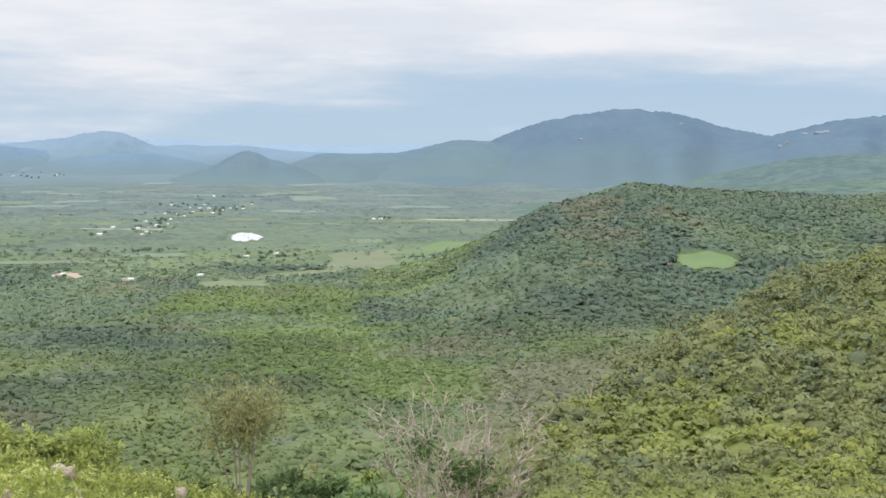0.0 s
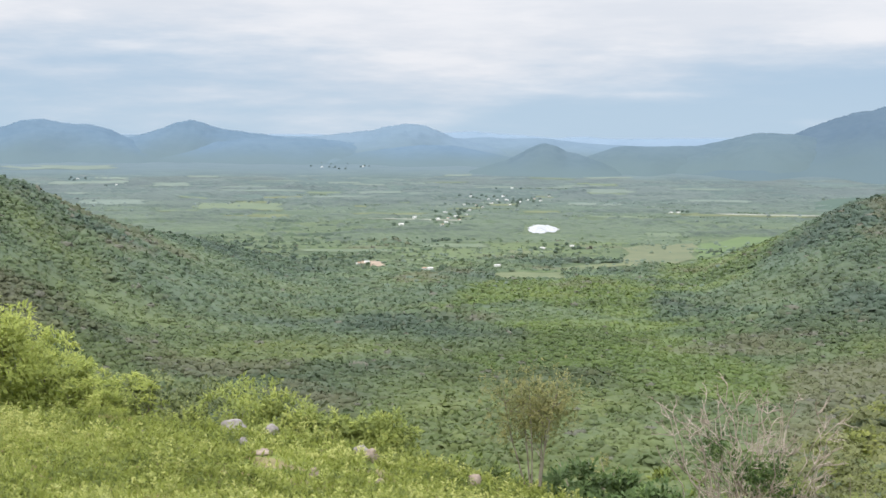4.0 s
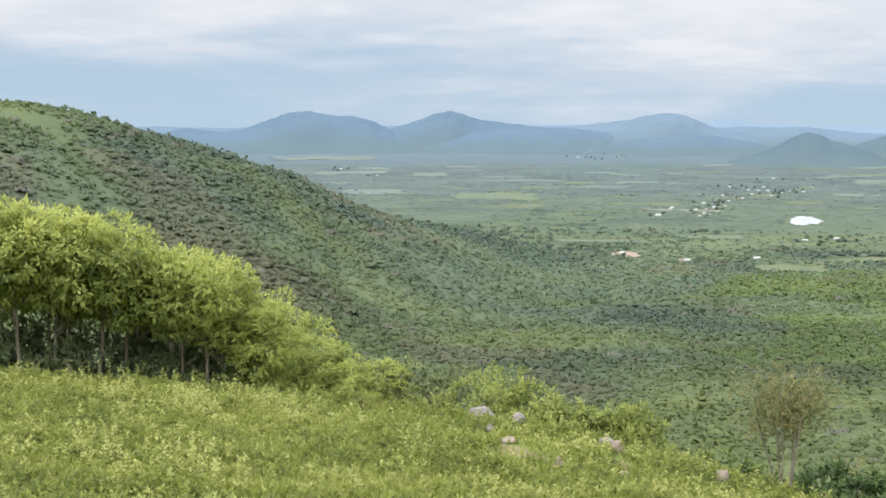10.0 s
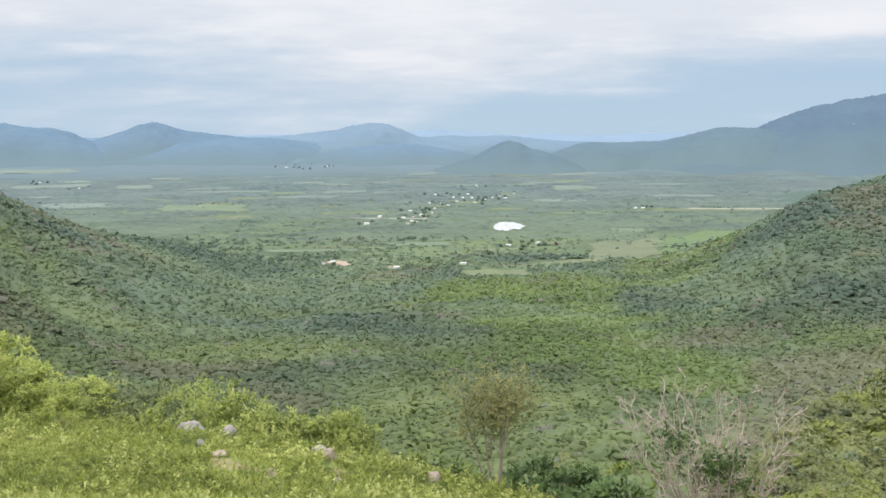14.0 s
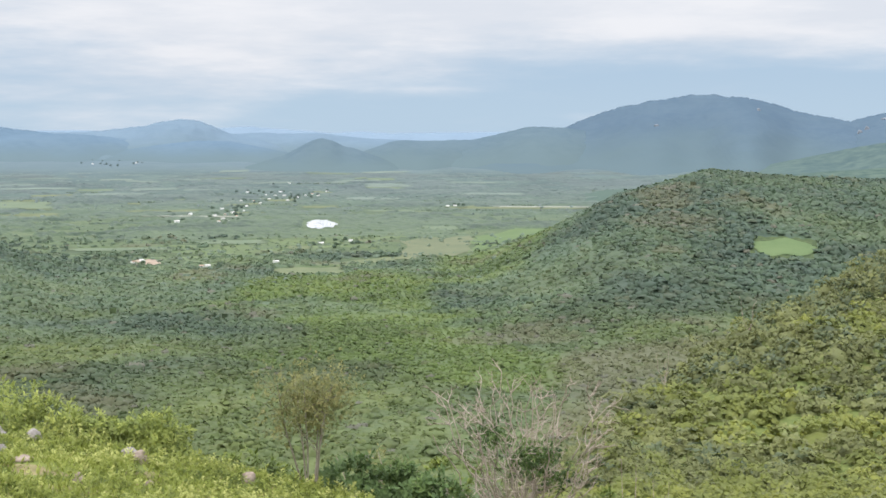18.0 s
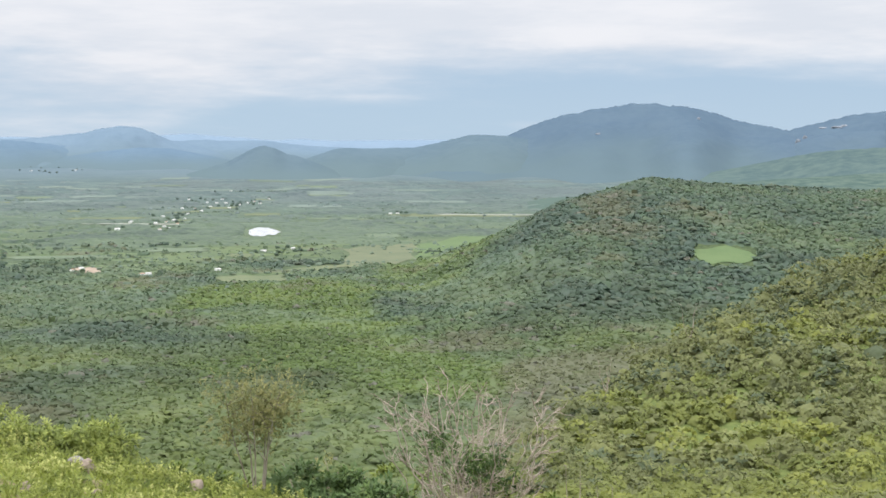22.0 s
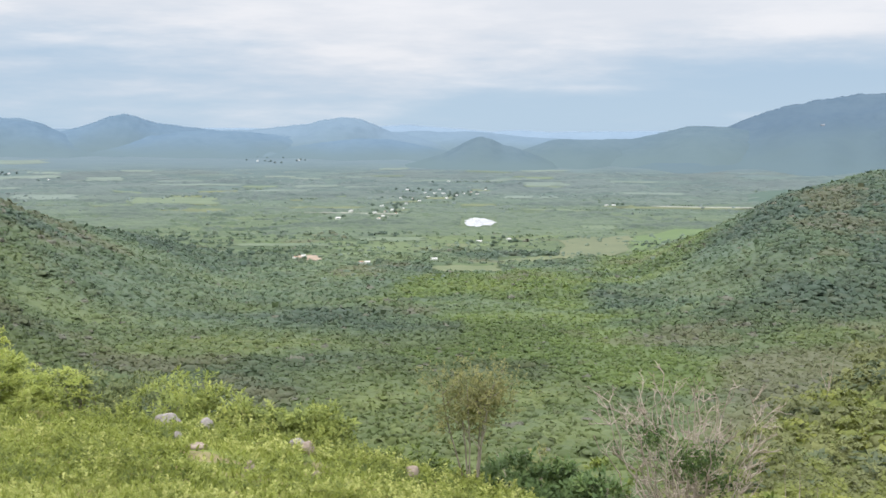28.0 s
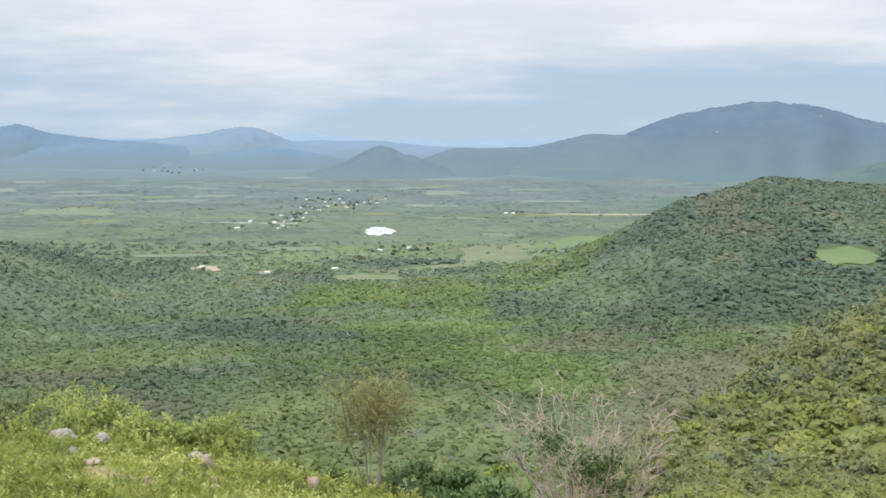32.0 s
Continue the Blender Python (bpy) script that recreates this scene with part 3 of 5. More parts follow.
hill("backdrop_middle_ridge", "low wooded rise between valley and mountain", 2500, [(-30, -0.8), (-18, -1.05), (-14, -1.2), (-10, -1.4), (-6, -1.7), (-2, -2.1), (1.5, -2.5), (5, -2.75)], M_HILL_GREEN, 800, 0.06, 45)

# ---------------------------------------------------------------- foliage
rng = np.random.RandomState(7)


def quads(center, out, w, l, seed_dir=None):
    """Diamond leaves round each centre: out is the leaf's own direction, w and l its half width and length."""
    n = len(center)
    o = out / (np.linalg.norm(out, axis=1, keepdims=True) + 1e-9)
    r = rng.normal(size=(n, 3)) if seed_dir is None else seed_dir
    s = np.cross(o, r)
    s /= np.linalg.norm(s, axis=1, keepdims=True) + 1e-9
    w, l = np.reshape(w, (-1, 1)), np.reshape(l, (-1, 1))
    nrm = np.cross(o, s)
    a = center - o * l * 0.5
    b = center + s * w + nrm * w * 0.35
    c = center + o * l * 0.5
    d = center - s * w + nrm * w * 0.35
    return np.stack([a, b, c, d], 1).reshape(-1, 3)


def leaf_mesh(name, verts, mat, tint_per_quad, normals=None):
    n = len(verts) // 4
    order = np.arange(n * 4).reshape(-1, 4)
    if normals is not None:
        # each leaf's face looks the same way as its shading
        q = verts.reshape(-1, 4, 3)
        face = np.cross(q[:, 2] - q[:, 0], q[:, 3] - q[:, 1])
        turned = (face * normals).sum(1) < 0
        order[turned] = order[turned][:, ::-1]
    me = mesh_from(name, verts, order, 4, mat, normals is not None, tint=np.repeat(tint_per_quad, 4))
    if normals is not None:
        nn = np.repeat(normals / (np.linalg.norm(normals, axis=1, keepdims=True) + 1e-9), 4, axis=0)
        me.normals_split_custom_set_from_vertices(nn)
    return me


def core_shape(subdivisions):
    bm = bmesh.new()
    bmesh.ops.create_icosphere(bm, subdivisions=subdivisions, radius=1)
    v = np.array([q.co[:] for q in bm.verts])
    f = np.array([[q.index for q in p.verts] for p in bm.faces])
    bm.free()
    return v, f


CORES = {1: core_shape(1), 2: core_shape(2)}


def cores(x, y, z, radius, height, mat, name, tint, detail, rough=0.2, flat=0.9):
    """Solid, lumpy hearts of crowns or canopy, rounded and uneven."""
    v, f = CORES[detail]
    n, k = len(x), len(v)
    turn = rng.rand(n, 1) * 6.283
    c, s = np.cos(turn), np.sin(turn)
    lump = 1 + rough * rng.normal(size=(n, k))
    ph = rng.rand(n, 1) * 6.283
    a = np.arctan2(v[:, 1], v[:, 0])[None]
    lump = lump + 0.16 * np.sin(3 * a + ph + 2 * v[:, 2]) + 0.10 * np.sin(5 * a + 2 * ph - 3 * v[:, 2])
    vx, vy = v[:, 0] * c - v[:, 1] * s, v[:, 0] * s + v[:, 1] * c
    R = radius[:, None] * lump
    p = np.stack([x[:, None] + vx * R, y[:, None] + vy * R, z[:, None] + height[:, None] * (0.45 + 0.55 * v[:, 2] * lump)], -1).reshape(-1, 3)
    faces = (f[None] + (np.arange(n) * k)[:, None, None]).reshape(-1, 3)
    me = mesh_from(name, p, faces, 3, mat, True, tint=np.repeat(tint, k))
    nn = np.stack([vx, vy, np.repeat(v[None, :, 2], n, 0) + flat], -1).reshape(-1, 3) + 0.25 * rng.normal(size=(n * k, 3))
    nn /= np.linalg.norm(nn, axis=1, keepdims=True)
    me.normals_split_custom_set_from_vertices(nn)
    return me


def crowns(x, y, z, radius, height, per, mat, name, tint, leaf=0.5, low=0.25, upward=0.22):
    """Rounded crowns of leaf clumps over given feet; per clumps to each plant."""
    n = len(x)
    th = rng.rand(n, per) * 6.283
    up = rng.rand(n, per) ** 0.8
    bough = 0.13 * np.sin(3 * th + rng.rand(n, 1) * 6.3 + 4 * up) + 0.10 * np.sin(5 * th + rng.rand(n, 1) * 6.3)
    lump = 0.76 + 0.3 * rng.rand(n, per) + bough
    q = np.sqrt(np.clip(1 - (up * 0.98) ** 2, 0, 1))
    R = radius[:, None]
    cx = x[:, None] + np.cos(th) * q * R * lump
    cy = y[:, None] + np.sin(th) * q * R * lump
    cz = z[:, None] + height[:, None] * (low + (1 - low) * up * lump)
    nx, ny, nz = np.cos(th) * q, np.sin(th) * q, up * 1.0
    c = np.stack([cx, cy, cz], -1).reshape(-1, 3)
    out = np.stack([nx, ny, nz], -1).reshape(-1, 3)
    # clumps lie across the outward way, loosely
    jit = rng.normal(size=out.shape)
    lie = np.cross(out, jit) + 0.25 * rng.normal(size=out.shape)
    size = np.repeat(radius, per) * leaf * (0.6 + 0.8 * rng.rand(n * per))
    nrm = out + 0.3 * rng.normal(size=out.shape)
    v = quads(c, lie, size * 0.6, size * 1.3, nrm)
    soft = out + np.array([0, 0, upward]) + 0.15 * rng.normal(size=out.shape)
    return leaf_mesh(name, v, mat, np.repeat(tint, per), soft)


def planted(n, az0, az1, d0, d1):
    """Places spread evenly over a sector, each moved a little."""
    area = 0.5 * radians(az1 - az0) * (d1 * d1 - d0 * d0)
    step = math.sqrt(area / n)
    rows = int((d1 - d0) / step)
    out_a, out_d = [], []
    for i in range(rows):
        d = d0 + (i + 0.5) * step
        m = int(radians(az1 - az0) * d / step)
        out_a.append(az0 + (az1 - az0) * (np.arange(m) + 0.5 * (i % 2) + 1.7 * (rng.rand(m) - 0.5)) / m)
        out_d.append(d + 1.7 * step * (rng.rand(m) - 0.5))
    az, d = np.concatenate(out_a), np.concatenate(out_d)
    x, y = polar(az, d)
    return az, d, x, y


def openness(x, y, z, d):
    """1 where the wood ends and the farmland of the plain begins."""
    return smoothstep(d + 90 * wave(x, y, 120, 61) + 60 * (bumps(x, y, 45, 3) - 0.5), 1080, 1380) * smoothstep(z, 24, 9)


PATCHES = [(14.45, 0.72, 1712, 100)]


def cleared(az, d):
    """1 over fields, yards, houses and water, 0 elsewhere."""
    free = np.ones(az.shape)
    for ca, wa, cd, wd in PATCHES:
        free = free * smoothstep(np.maximum(np.abs(az - ca) / (wa + 0.03), np.abs(d - cd) / (wd + 5)), 0.97, 1.12)
    return 1 - free


def wood_band(x, y):
    """Darker, taller stands among paler scrub."""
    return smoothstep(bumps(x, y, 95, 63) + 0.6 * bumps(x, y, 38, 64) + 0.25 * bumps(x, y, 14, 65), 0.78, 1.25)


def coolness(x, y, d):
    # haze painted by distance, plus random patches of bluer green
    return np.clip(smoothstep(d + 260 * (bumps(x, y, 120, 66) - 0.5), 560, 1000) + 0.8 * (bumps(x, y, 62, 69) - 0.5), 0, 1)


def crown_field(x, y, size, seed):
    """Domes of neighbouring crowns about size metres apart: height 0..1 and a number 0..1 of each crown's own."""
    x = x + 0.12 * size * wave(x, y, size * 1.1, seed + 1)
    y = y + 0.12 * size * wave(x, y, size * 1.3, seed + 2)
    i, j = np.floor(x / size).astype(np.int64), np.floor(y / size).astype(np.int64)
    best, own = np.zeros(x.shape), np.full(x.shape, 0.5)

    def draw(p, q, k):
        h = (p * 73856093 ^ q * 19349663 ^ (seed * 31 + k) * 83492791) & 0x7FFFFFFF
        h = (h ^ (h >> 13)) * 1274126177 & 0x7FFFFFFF
        return ((h ^ (h >> 16)) & 0xFFFF) / 65535.0

    for p in (-1, 0, 1):
        for q in (-1, 0, 1):
            ci, cj = i + p, j + q
            reach = size * (0.5 + 0.45 * draw(ci, cj, 3))
            off = np.hypot(x - (ci + draw(ci, cj, 1)) * size, y - (cj + draw(ci, cj, 2)) * size) / reach
            dome = np.sqrt(np.clip(1 - off * off, 0, 1)) * (0.45 + 0.55 * draw(ci, cj, 4))
            higher = dome > best
            best = np.where(higher, dome, best)
            own = np.where(higher, draw(ci, cj, 5), own)
    return best, own


def wood_tint(x, y, band):
    return 0.62 - 0.42 * band + 0.75 * (bumps(x, y, 85, 7) - 0.5) + 0.5 * (bumps(x, y, 30, 8) - 0.5)


def out_of_sight(az, d, z):
    """Ground that the near hillside or the grove hides from all over the shoulder."""
    el = np.degrees(np.arctan2(z + 5 - EYE, d))
    return ((az < 7) & (el < np.interp(az, CREST_AZ, CREST_EL) - 0.8)) | ((az > 31) & (el < np.interp(az, TOP_AZ, TOP_EL) - 1.6)) | (el < -15.5)


def attach(me, name, values):
    a = me.attributes.new(name, "FLOAT", "POINT")
    a.data.foreach_set("value", np.ascontiguousarray(values, np.float32).ravel())


def dome_shape(subdivisions, floor):
    """A rounded crown without its hidden underside."""
    v, f = core_shape(subdivisions)
    f = f[v[f][:, :, 2].max(1) > floor]
    used = np.unique(f)
    order = np.zeros(len(v), int)
    order[used] = np.arange(len(used))
    return v[used], order[f]


CROWN = dome_shape(1, -0.2)


def domes(x, y, z, radius, height, thick, mat, name, tint, extra):
    """Crowns of a wood seen from afar: lumpy domes, each with boughs, its own tint and shape."""
    v, f = CROWN
    n, k = len(x), len(v)
    turn = rng.rand(n, 1) * 6.283
    c, s = np.cos(turn), np.sin(turn)
    a = np.arctan2(v[:, 1], v[:, 0])[None]
    ph, ph2 = rng.rand(n, 1) * 6.283, rng.rand(n, 1) * 6.283
    lump = 1 + 0.10 * rng.normal(size=(n, k)) + 0.14 * np.sin(2 * a + ph) + 0.12 * np.sin(4 * a + ph2 + 3 * v[:, 2])
    oval = 0.8 + 0.4 * rng.rand(n, 1)
    vx, vy = v[:, 0] * c * oval - v[:, 1] * s / oval, v[:, 0] * s * oval + v[:, 1] * c / oval
    R = radius[:, None] * lump
    p = np.stack([x[:, None] + vx * R, y[:, None] + vy * R, (z + height - thick)[:, None] + thick[:, None] * v[:, 2] * lump], -1).reshape(-1, 3)
    faces = (f[None] + (np.arange(n) * k)[:, None, None]).reshape(-1, 3)
    shade = np.repeat(tint, k) + 0.06 * rng.normal(size=n * k)
    me = mesh_from(name, p, faces, 3, mat, True, tint=shade)
    nn = np.stack([vx, vy, np.repeat(v[None, :, 2], n, 0) + 1.0], -1).reshape(-1, 3) + 0.2 * rng.normal(size=(n * k, 3))
    me.normals_split_custom_set_from_vertices(nn / np.linalg.norm(nn, axis=1, keepdims=True))
    for key, values in extra.items():
        attach(me, key, np.repeat(values, k))
    return me


def build_woods():
    # undergrowth that closes the floor between the crowns
    az = np.arange(-22, 50, 0.25)
    rr = np.geomspace(395, 1560, 260)
    R, A = np.meshgrid(rr, az, indexing="ij")
    R = R * (1 + 0.0012 * rng.normal(size=R.shape))
    A = A + 0.05 * rng.normal(size=A.shape)
    x, y = polar(A, R)
    z = land(x, y)
    band = np.maximum(wood_band(x, y) * 0.7, dark_belt(x, y))
    meadow = meadow_zone(x, y)
    open_land = openness(x, y, z, R)
    small, own = crown_field(x, y, 4.2, 81)
    thin = open_land * smoothstep(bumps(x, y, 46, 9) + 0.5 * bumps(x, y, 19, 10), 0.85, 0.6) * smoothstep(R, 1180, 1420)
    bare = np.maximum(thin, cleared(A, R))
    top = (0.7 + 1.3 * small + 0.25 * rng.normal(size=x.shape)) * (1 - 0.4 * open_land) * (1 - 0.55 * meadow) * (1 - bare) - 1.8 * smoothstep(bare, 0.4, 0.9)
    edge_fade = smoothstep(R, 1558, 1500)
    verts = np.stack([x, y, z + top * edge_fade - 1.0 * (1 - edge_fade)], -1).reshape(-1, 3)
    tint = np.clip(wood_tint(x, y, band) - 0.02 + 0.35 * (own - 0.5), 0, 1)
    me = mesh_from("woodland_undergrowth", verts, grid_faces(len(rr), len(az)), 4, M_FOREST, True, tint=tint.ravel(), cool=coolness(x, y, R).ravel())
    attach(me, "lush", np.clip(0.9 * meadow + 0.5 * open_land, 0, 1))
    attach(me, "dry", dry_belt(x, y))
    tagged(new("woodland_undergrowth", me), "low green undergrowth covering valley and hills", "woodland", kind="stuff")

    def wood(name, label, n, d0, d1, big, clumps, leaf):
        az, d, x, y = planted(n, -21, 49, d0, d1)
        z = land(x, y)
        keep = (cleared(az, d) < 0.2) & ~out_of_sight(az, d, z) & (rng.rand(len(x)) > 0.9 * openness(x, y, z, d))
        meadow = meadow_zone(x, y)
        keep &= rng.rand(len(x)) > 1.25 * meadow * (az > 40)
        az, x, y, z, d, meadow = az[keep], x[keep], y[keep], z[keep], d[keep], meadow[keep]
        belt, dry = dark_belt(x, y), dry_belt(x, y)
        band = np.maximum(wood_band(x, y) * 0.7, belt)
        k = len(x)
        size = np.exp(0.40 * rng.normal(size=k))
        r = big * np.clip(size, 0.5, 2.2) * (0.85 + 0.35 * band) * (1 - 0.3 * meadow)
        h = (1.25 + 0.38 * r + 0.9 * band) * (1 - 0.1 * meadow) + 0.3 * rng.normal(size=k) + 0.9 * (rng.rand(k) < 0.06)
        # taller trees stand along the crest of the spur
        crest = (np.abs(d - np.interp(az, [24, 33.5, 46.2], [1180, 1060, 880])) < 14) & (az > 33) & (rng.rand(k) < 0.5)
        h = h + 2.6 * crest * rng.rand(k)
        thick = r * (0.32 + 0.2 * rng.rand(k) + 0.3 * crest)
        tint = wood_tint(x, y, band) + 0.10 * rng.normal(size=k) + 0.12 * meadow
        tint = np.clip(tint, 0.0, 1.0)
        tint[rng.rand(k) < 0.015 + 0.05 * dry] = 1.4
        own_dry = np.clip(dry + 0.2 * rng.normal(size=k), 0, 1)
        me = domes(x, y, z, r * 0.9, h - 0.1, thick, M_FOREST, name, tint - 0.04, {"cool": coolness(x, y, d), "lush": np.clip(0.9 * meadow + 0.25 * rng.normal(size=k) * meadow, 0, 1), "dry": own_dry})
        tagged(new(name, me), label, "woodland", kind="stuff")
        # clumps of leaves cover them
        tops = name.replace("trees", "treetops")
        me = crowns(x, y, z + h - thick, r * 1.06, thick * 1.12, clumps, M_FOREST, tops, np.where(tint > 1.2, tint, tint + 0.04), leaf, -0.1, 1.7)
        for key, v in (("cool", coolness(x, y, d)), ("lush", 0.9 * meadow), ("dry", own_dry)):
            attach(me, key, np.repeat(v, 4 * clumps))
        tagged(new(tops, me), "leafy tops of the " + label, "woodland", kind="stuff")

    wood("valley_trees", "mixed green trees of the valley wood", 21500, 430, 830, 2.05, 10, 0.45)
    wood("hill_trees", "green trees on the wooded hills", 46000, 830, 1540, 2.45, 4, 0.62)


def thicket(x, y, z, r, h, lobes, per, leaf, mat, name, label, tint, droop=0.0):
    """Many bushes at once, each of several rounded boughs set with leaves."""
    n = len(x)
    th = rng.rand(n, lobes) * 6.283
    up = (np.arange(lobes)[None] + rng.rand(n, lobes)) / lobes * 1.05 - 0.05
    q = np.sqrt(np.clip(1 - up**2, 0, 1))
    way = np.stack([np.cos(th) * q, np.sin(th) * q, up], -1)
    size = np.stack([r, r, h], -1)[:, None]
    core = way * size * (0.55 + 0.28 * rng.rand(n, lobes, 1))
    own = rng.normal(size=(n, lobes, per, 3))
    own /= np.linalg.norm(own, axis=3, keepdims=True)
    own = own + 0.6 * way[:, :, None] + np.array([0, 0, 0.35])
    own /= np.linalg.norm(own, axis=3, keepdims=True)
    girth = (r[:, None] * (0.26 + 0.18 * rng.rand(n, lobes)))[:, :, None, None]
    foot = np.stack([x, y, z + 0.05], -1)[:, None, None]
    c = (foot + core[:, :, None] + own * girth * (0.7 + 0.4 * rng.rand(n, lobes, per, 1)) * np.array([1, 1, 0.75])).reshape(-1, 3)
    out = (own * 0.6 + way[:, :, None] * 0.4 + np.array([0, 0, 0.75])).reshape(-1, 3)
    lie = np.cross(out, rng.normal(size=out.shape)) + 0.35 * out + np.array([0, 0, -droop])
    l = np.repeat(leaf * (0.75 + 0.25 * r / r.mean()), lobes * per) * (0.6 + 0.8 * rng.rand(n * lobes * per))
    v = quads(c, lie, l * 0.36, l, out + 0.4 * rng.normal(size=out.shape))
    shade = (tint[:, None] + 0.12 * rng.normal(size=(n, lobes)))[:, :, None] + 0.05 * rng.normal(size=(n, lobes, per))
    tagged(new(name, leaf_mesh(name, v, mat, shade.ravel(), out)), label, "bushes", kind="stuff")


def build_slope_bushes():
    def stand(name, n, d0, d1, big, lobes, per, leaf):
        az, d, x, y = planted(n, -21, 9, d0, d1)
        keep = d < np.interp(az, CREST_AZ, CREST_D) + 14
        az, d, x, y = az[keep], d[keep], x[keep], y[keep]
        z = land(x, y)
        k = len(x)
        r = big * np.clip(np.exp(0.34 * rng.normal(size=k)), 0.68, 2.0)
        kind = 0.75 * wave(x, y, 26, 72) + 0.5 * wave(x, y, 8, 74) + 0.22 * rng.normal(size=k)
        kind = kind + 0.7 * smoothstep(d, 95, 52) - 0.6 * smoothstep(d, 80, 140) - 0.5 * smoothstep(az, -1, 5)
        bright, dark = kind > 0.1, (kind < -0.2) & (rng.rand(k) < 0.14)
        dull = ~bright & ~dark
        r = np.where(dark, r * 1.25, r)
        h = r * (0.85 + 0.35 * rng.rand(k))
        tint = np.clip(0.48 + 0.22 * wave(x, y, 30, 76) + 0.14 * rng.normal(size=k) + 0.04 * smoothstep(d, 90, 50), 0, 1)
        for sort, sel, mat, label, fine, solid in (
            ("leafy", bright, M_SLOPE, "yellow-green leafy bushes on the hillside", 1.0, 0.43),
            ("dull", dull, M_SLOPE_DULL, "dull olive-grey bushes on the hillside", 0.9, 0.43),
            ("dark", dark, M_SLOPE_DARK, "dense dark green bushes on the hillside", 1.1, 0.30),
        ):
            full = name + "_" + sort + "_bushes"
            heart = name + "_" + sort + "_bush_hearts"
            me = cores(x[sel], y[sel], z[sel] - 0.2, r[sel] * solid, h[sel] * solid * 1.2, mat, heart, tint[sel] - 0.05, 2 if d1 < 100 else 1, 0.12, 0.6)
            tagged(new(heart, me), "inner foliage of the " + label, "bushes", kind="stuff")
            thicket(x[sel], y[sel], z[sel], r[sel], h[sel], lobes, per, leaf * fine, mat, full, label, tint[sel])

    stand("lower", 1050, 44, 92, 1.15, 14, 20, 0.25)
    stand("upper", 3300, 92, 216, 1.3, 8, 12, 0.42)


build_slope_bushes()


# ---------------------------------------------------------------- building helpers
def part(name, me, parent, label=""):
    ob = new(name, me)
    ob.parent = parent
    return tagged(ob, label) if label else ob


def thing(name, x, y, z, label, category, group="", turn=0.0, size=1.0):
    ob = new(name)
    ob.empty_display_size = 0.2
    ob.matrix_basis = pose(x, y, z, 0, 0, turn) @ Matrix.Scale(size, 4)
    return tagged(ob, label, category, group)


class Tubes:
    """Gathers round, tapering branches into one mesh."""

    def __init__(self):
        self.v, self.f, self.n = [], [], 0

    def add(self, points, radii, sides=6):
        pts = np.asarray(points, float)
        way = np.gradient(pts, axis=0)
        way /= np.linalg.norm(way, axis=1, keepdims=True) + 1e-9
        ref = np.where(np.abs(way[:, 2:3]) < 0.9, np.array([[0, 0, 1.0]]), np.array([[1.0, 0, 0]]))
        s = np.cross(way, ref)
        s /= np.linalg.norm(s, axis=1, keepdims=True) + 1e-9
        t = np.cross(way, s)
        a = np.arange(sides) / sides * 2 * math.pi
        ring = s[:, None] * np.cos(a)[None, :, None] + t[:, None] * np.sin(a)[None, :, None]
        v = pts[:, None] + ring * np.reshape(radii, (-1, 1, 1))
        self.v.append(v.reshape(-1, 3))
        self.f.append(grid_faces(len(pts), sides, True) + self.n)
        self.n += len(pts) * sides

    def mesh(self, name, mat):
        return mesh_from(name, np.concatenate(self.v), np.concatenate(self.f), 4, mat, True)


def bent(start, way, length, steps, wiggle, r, lift=0.0):
    """A branch's line: it wanders, and bends upwards by lift."""
    p, w = np.array(start, float), np.array(way, float)
    w /= np.linalg.norm(w)
    out = [p.copy()]
    for _ in range(steps):
        w = w + r.normal(size=3) * wiggle + np.array([0, 0, lift])
        w /= np.linalg.norm(w)
        p = p + w * length / steps
        out.append(p.copy())
    return np.array(out)


# ---------------------------------------------------------------- grove of young trees
def leaf_sprays(centres, outs, per, length, r):
    """Drooping sprays of leaflets round each centre."""
    n = len(centres)
    c = np.repeat(centres, per, 0)
    o = np.repeat(outs, per, 0)
    w = o * 0.7 + r.normal(size=o.shape) * 0.75
    w[:, 2] -= 0.15
    w /= np.linalg.norm(w, axis=1, keepdims=True)
    l = length * (0.6 + 0.7 * r.rand(n * per))
    c = c + w * l[:, None] * (0.3 + 0.9 * r.rand(n * per))[:, None]
    droop = w + np.array([0, 0, -0.25])
    nrm = o + np.array([0, 0, 0.8]) + 0.4 * r.normal(size=o.shape)
    return quads(c, droop, l * 0.21, l, nrm), nrm


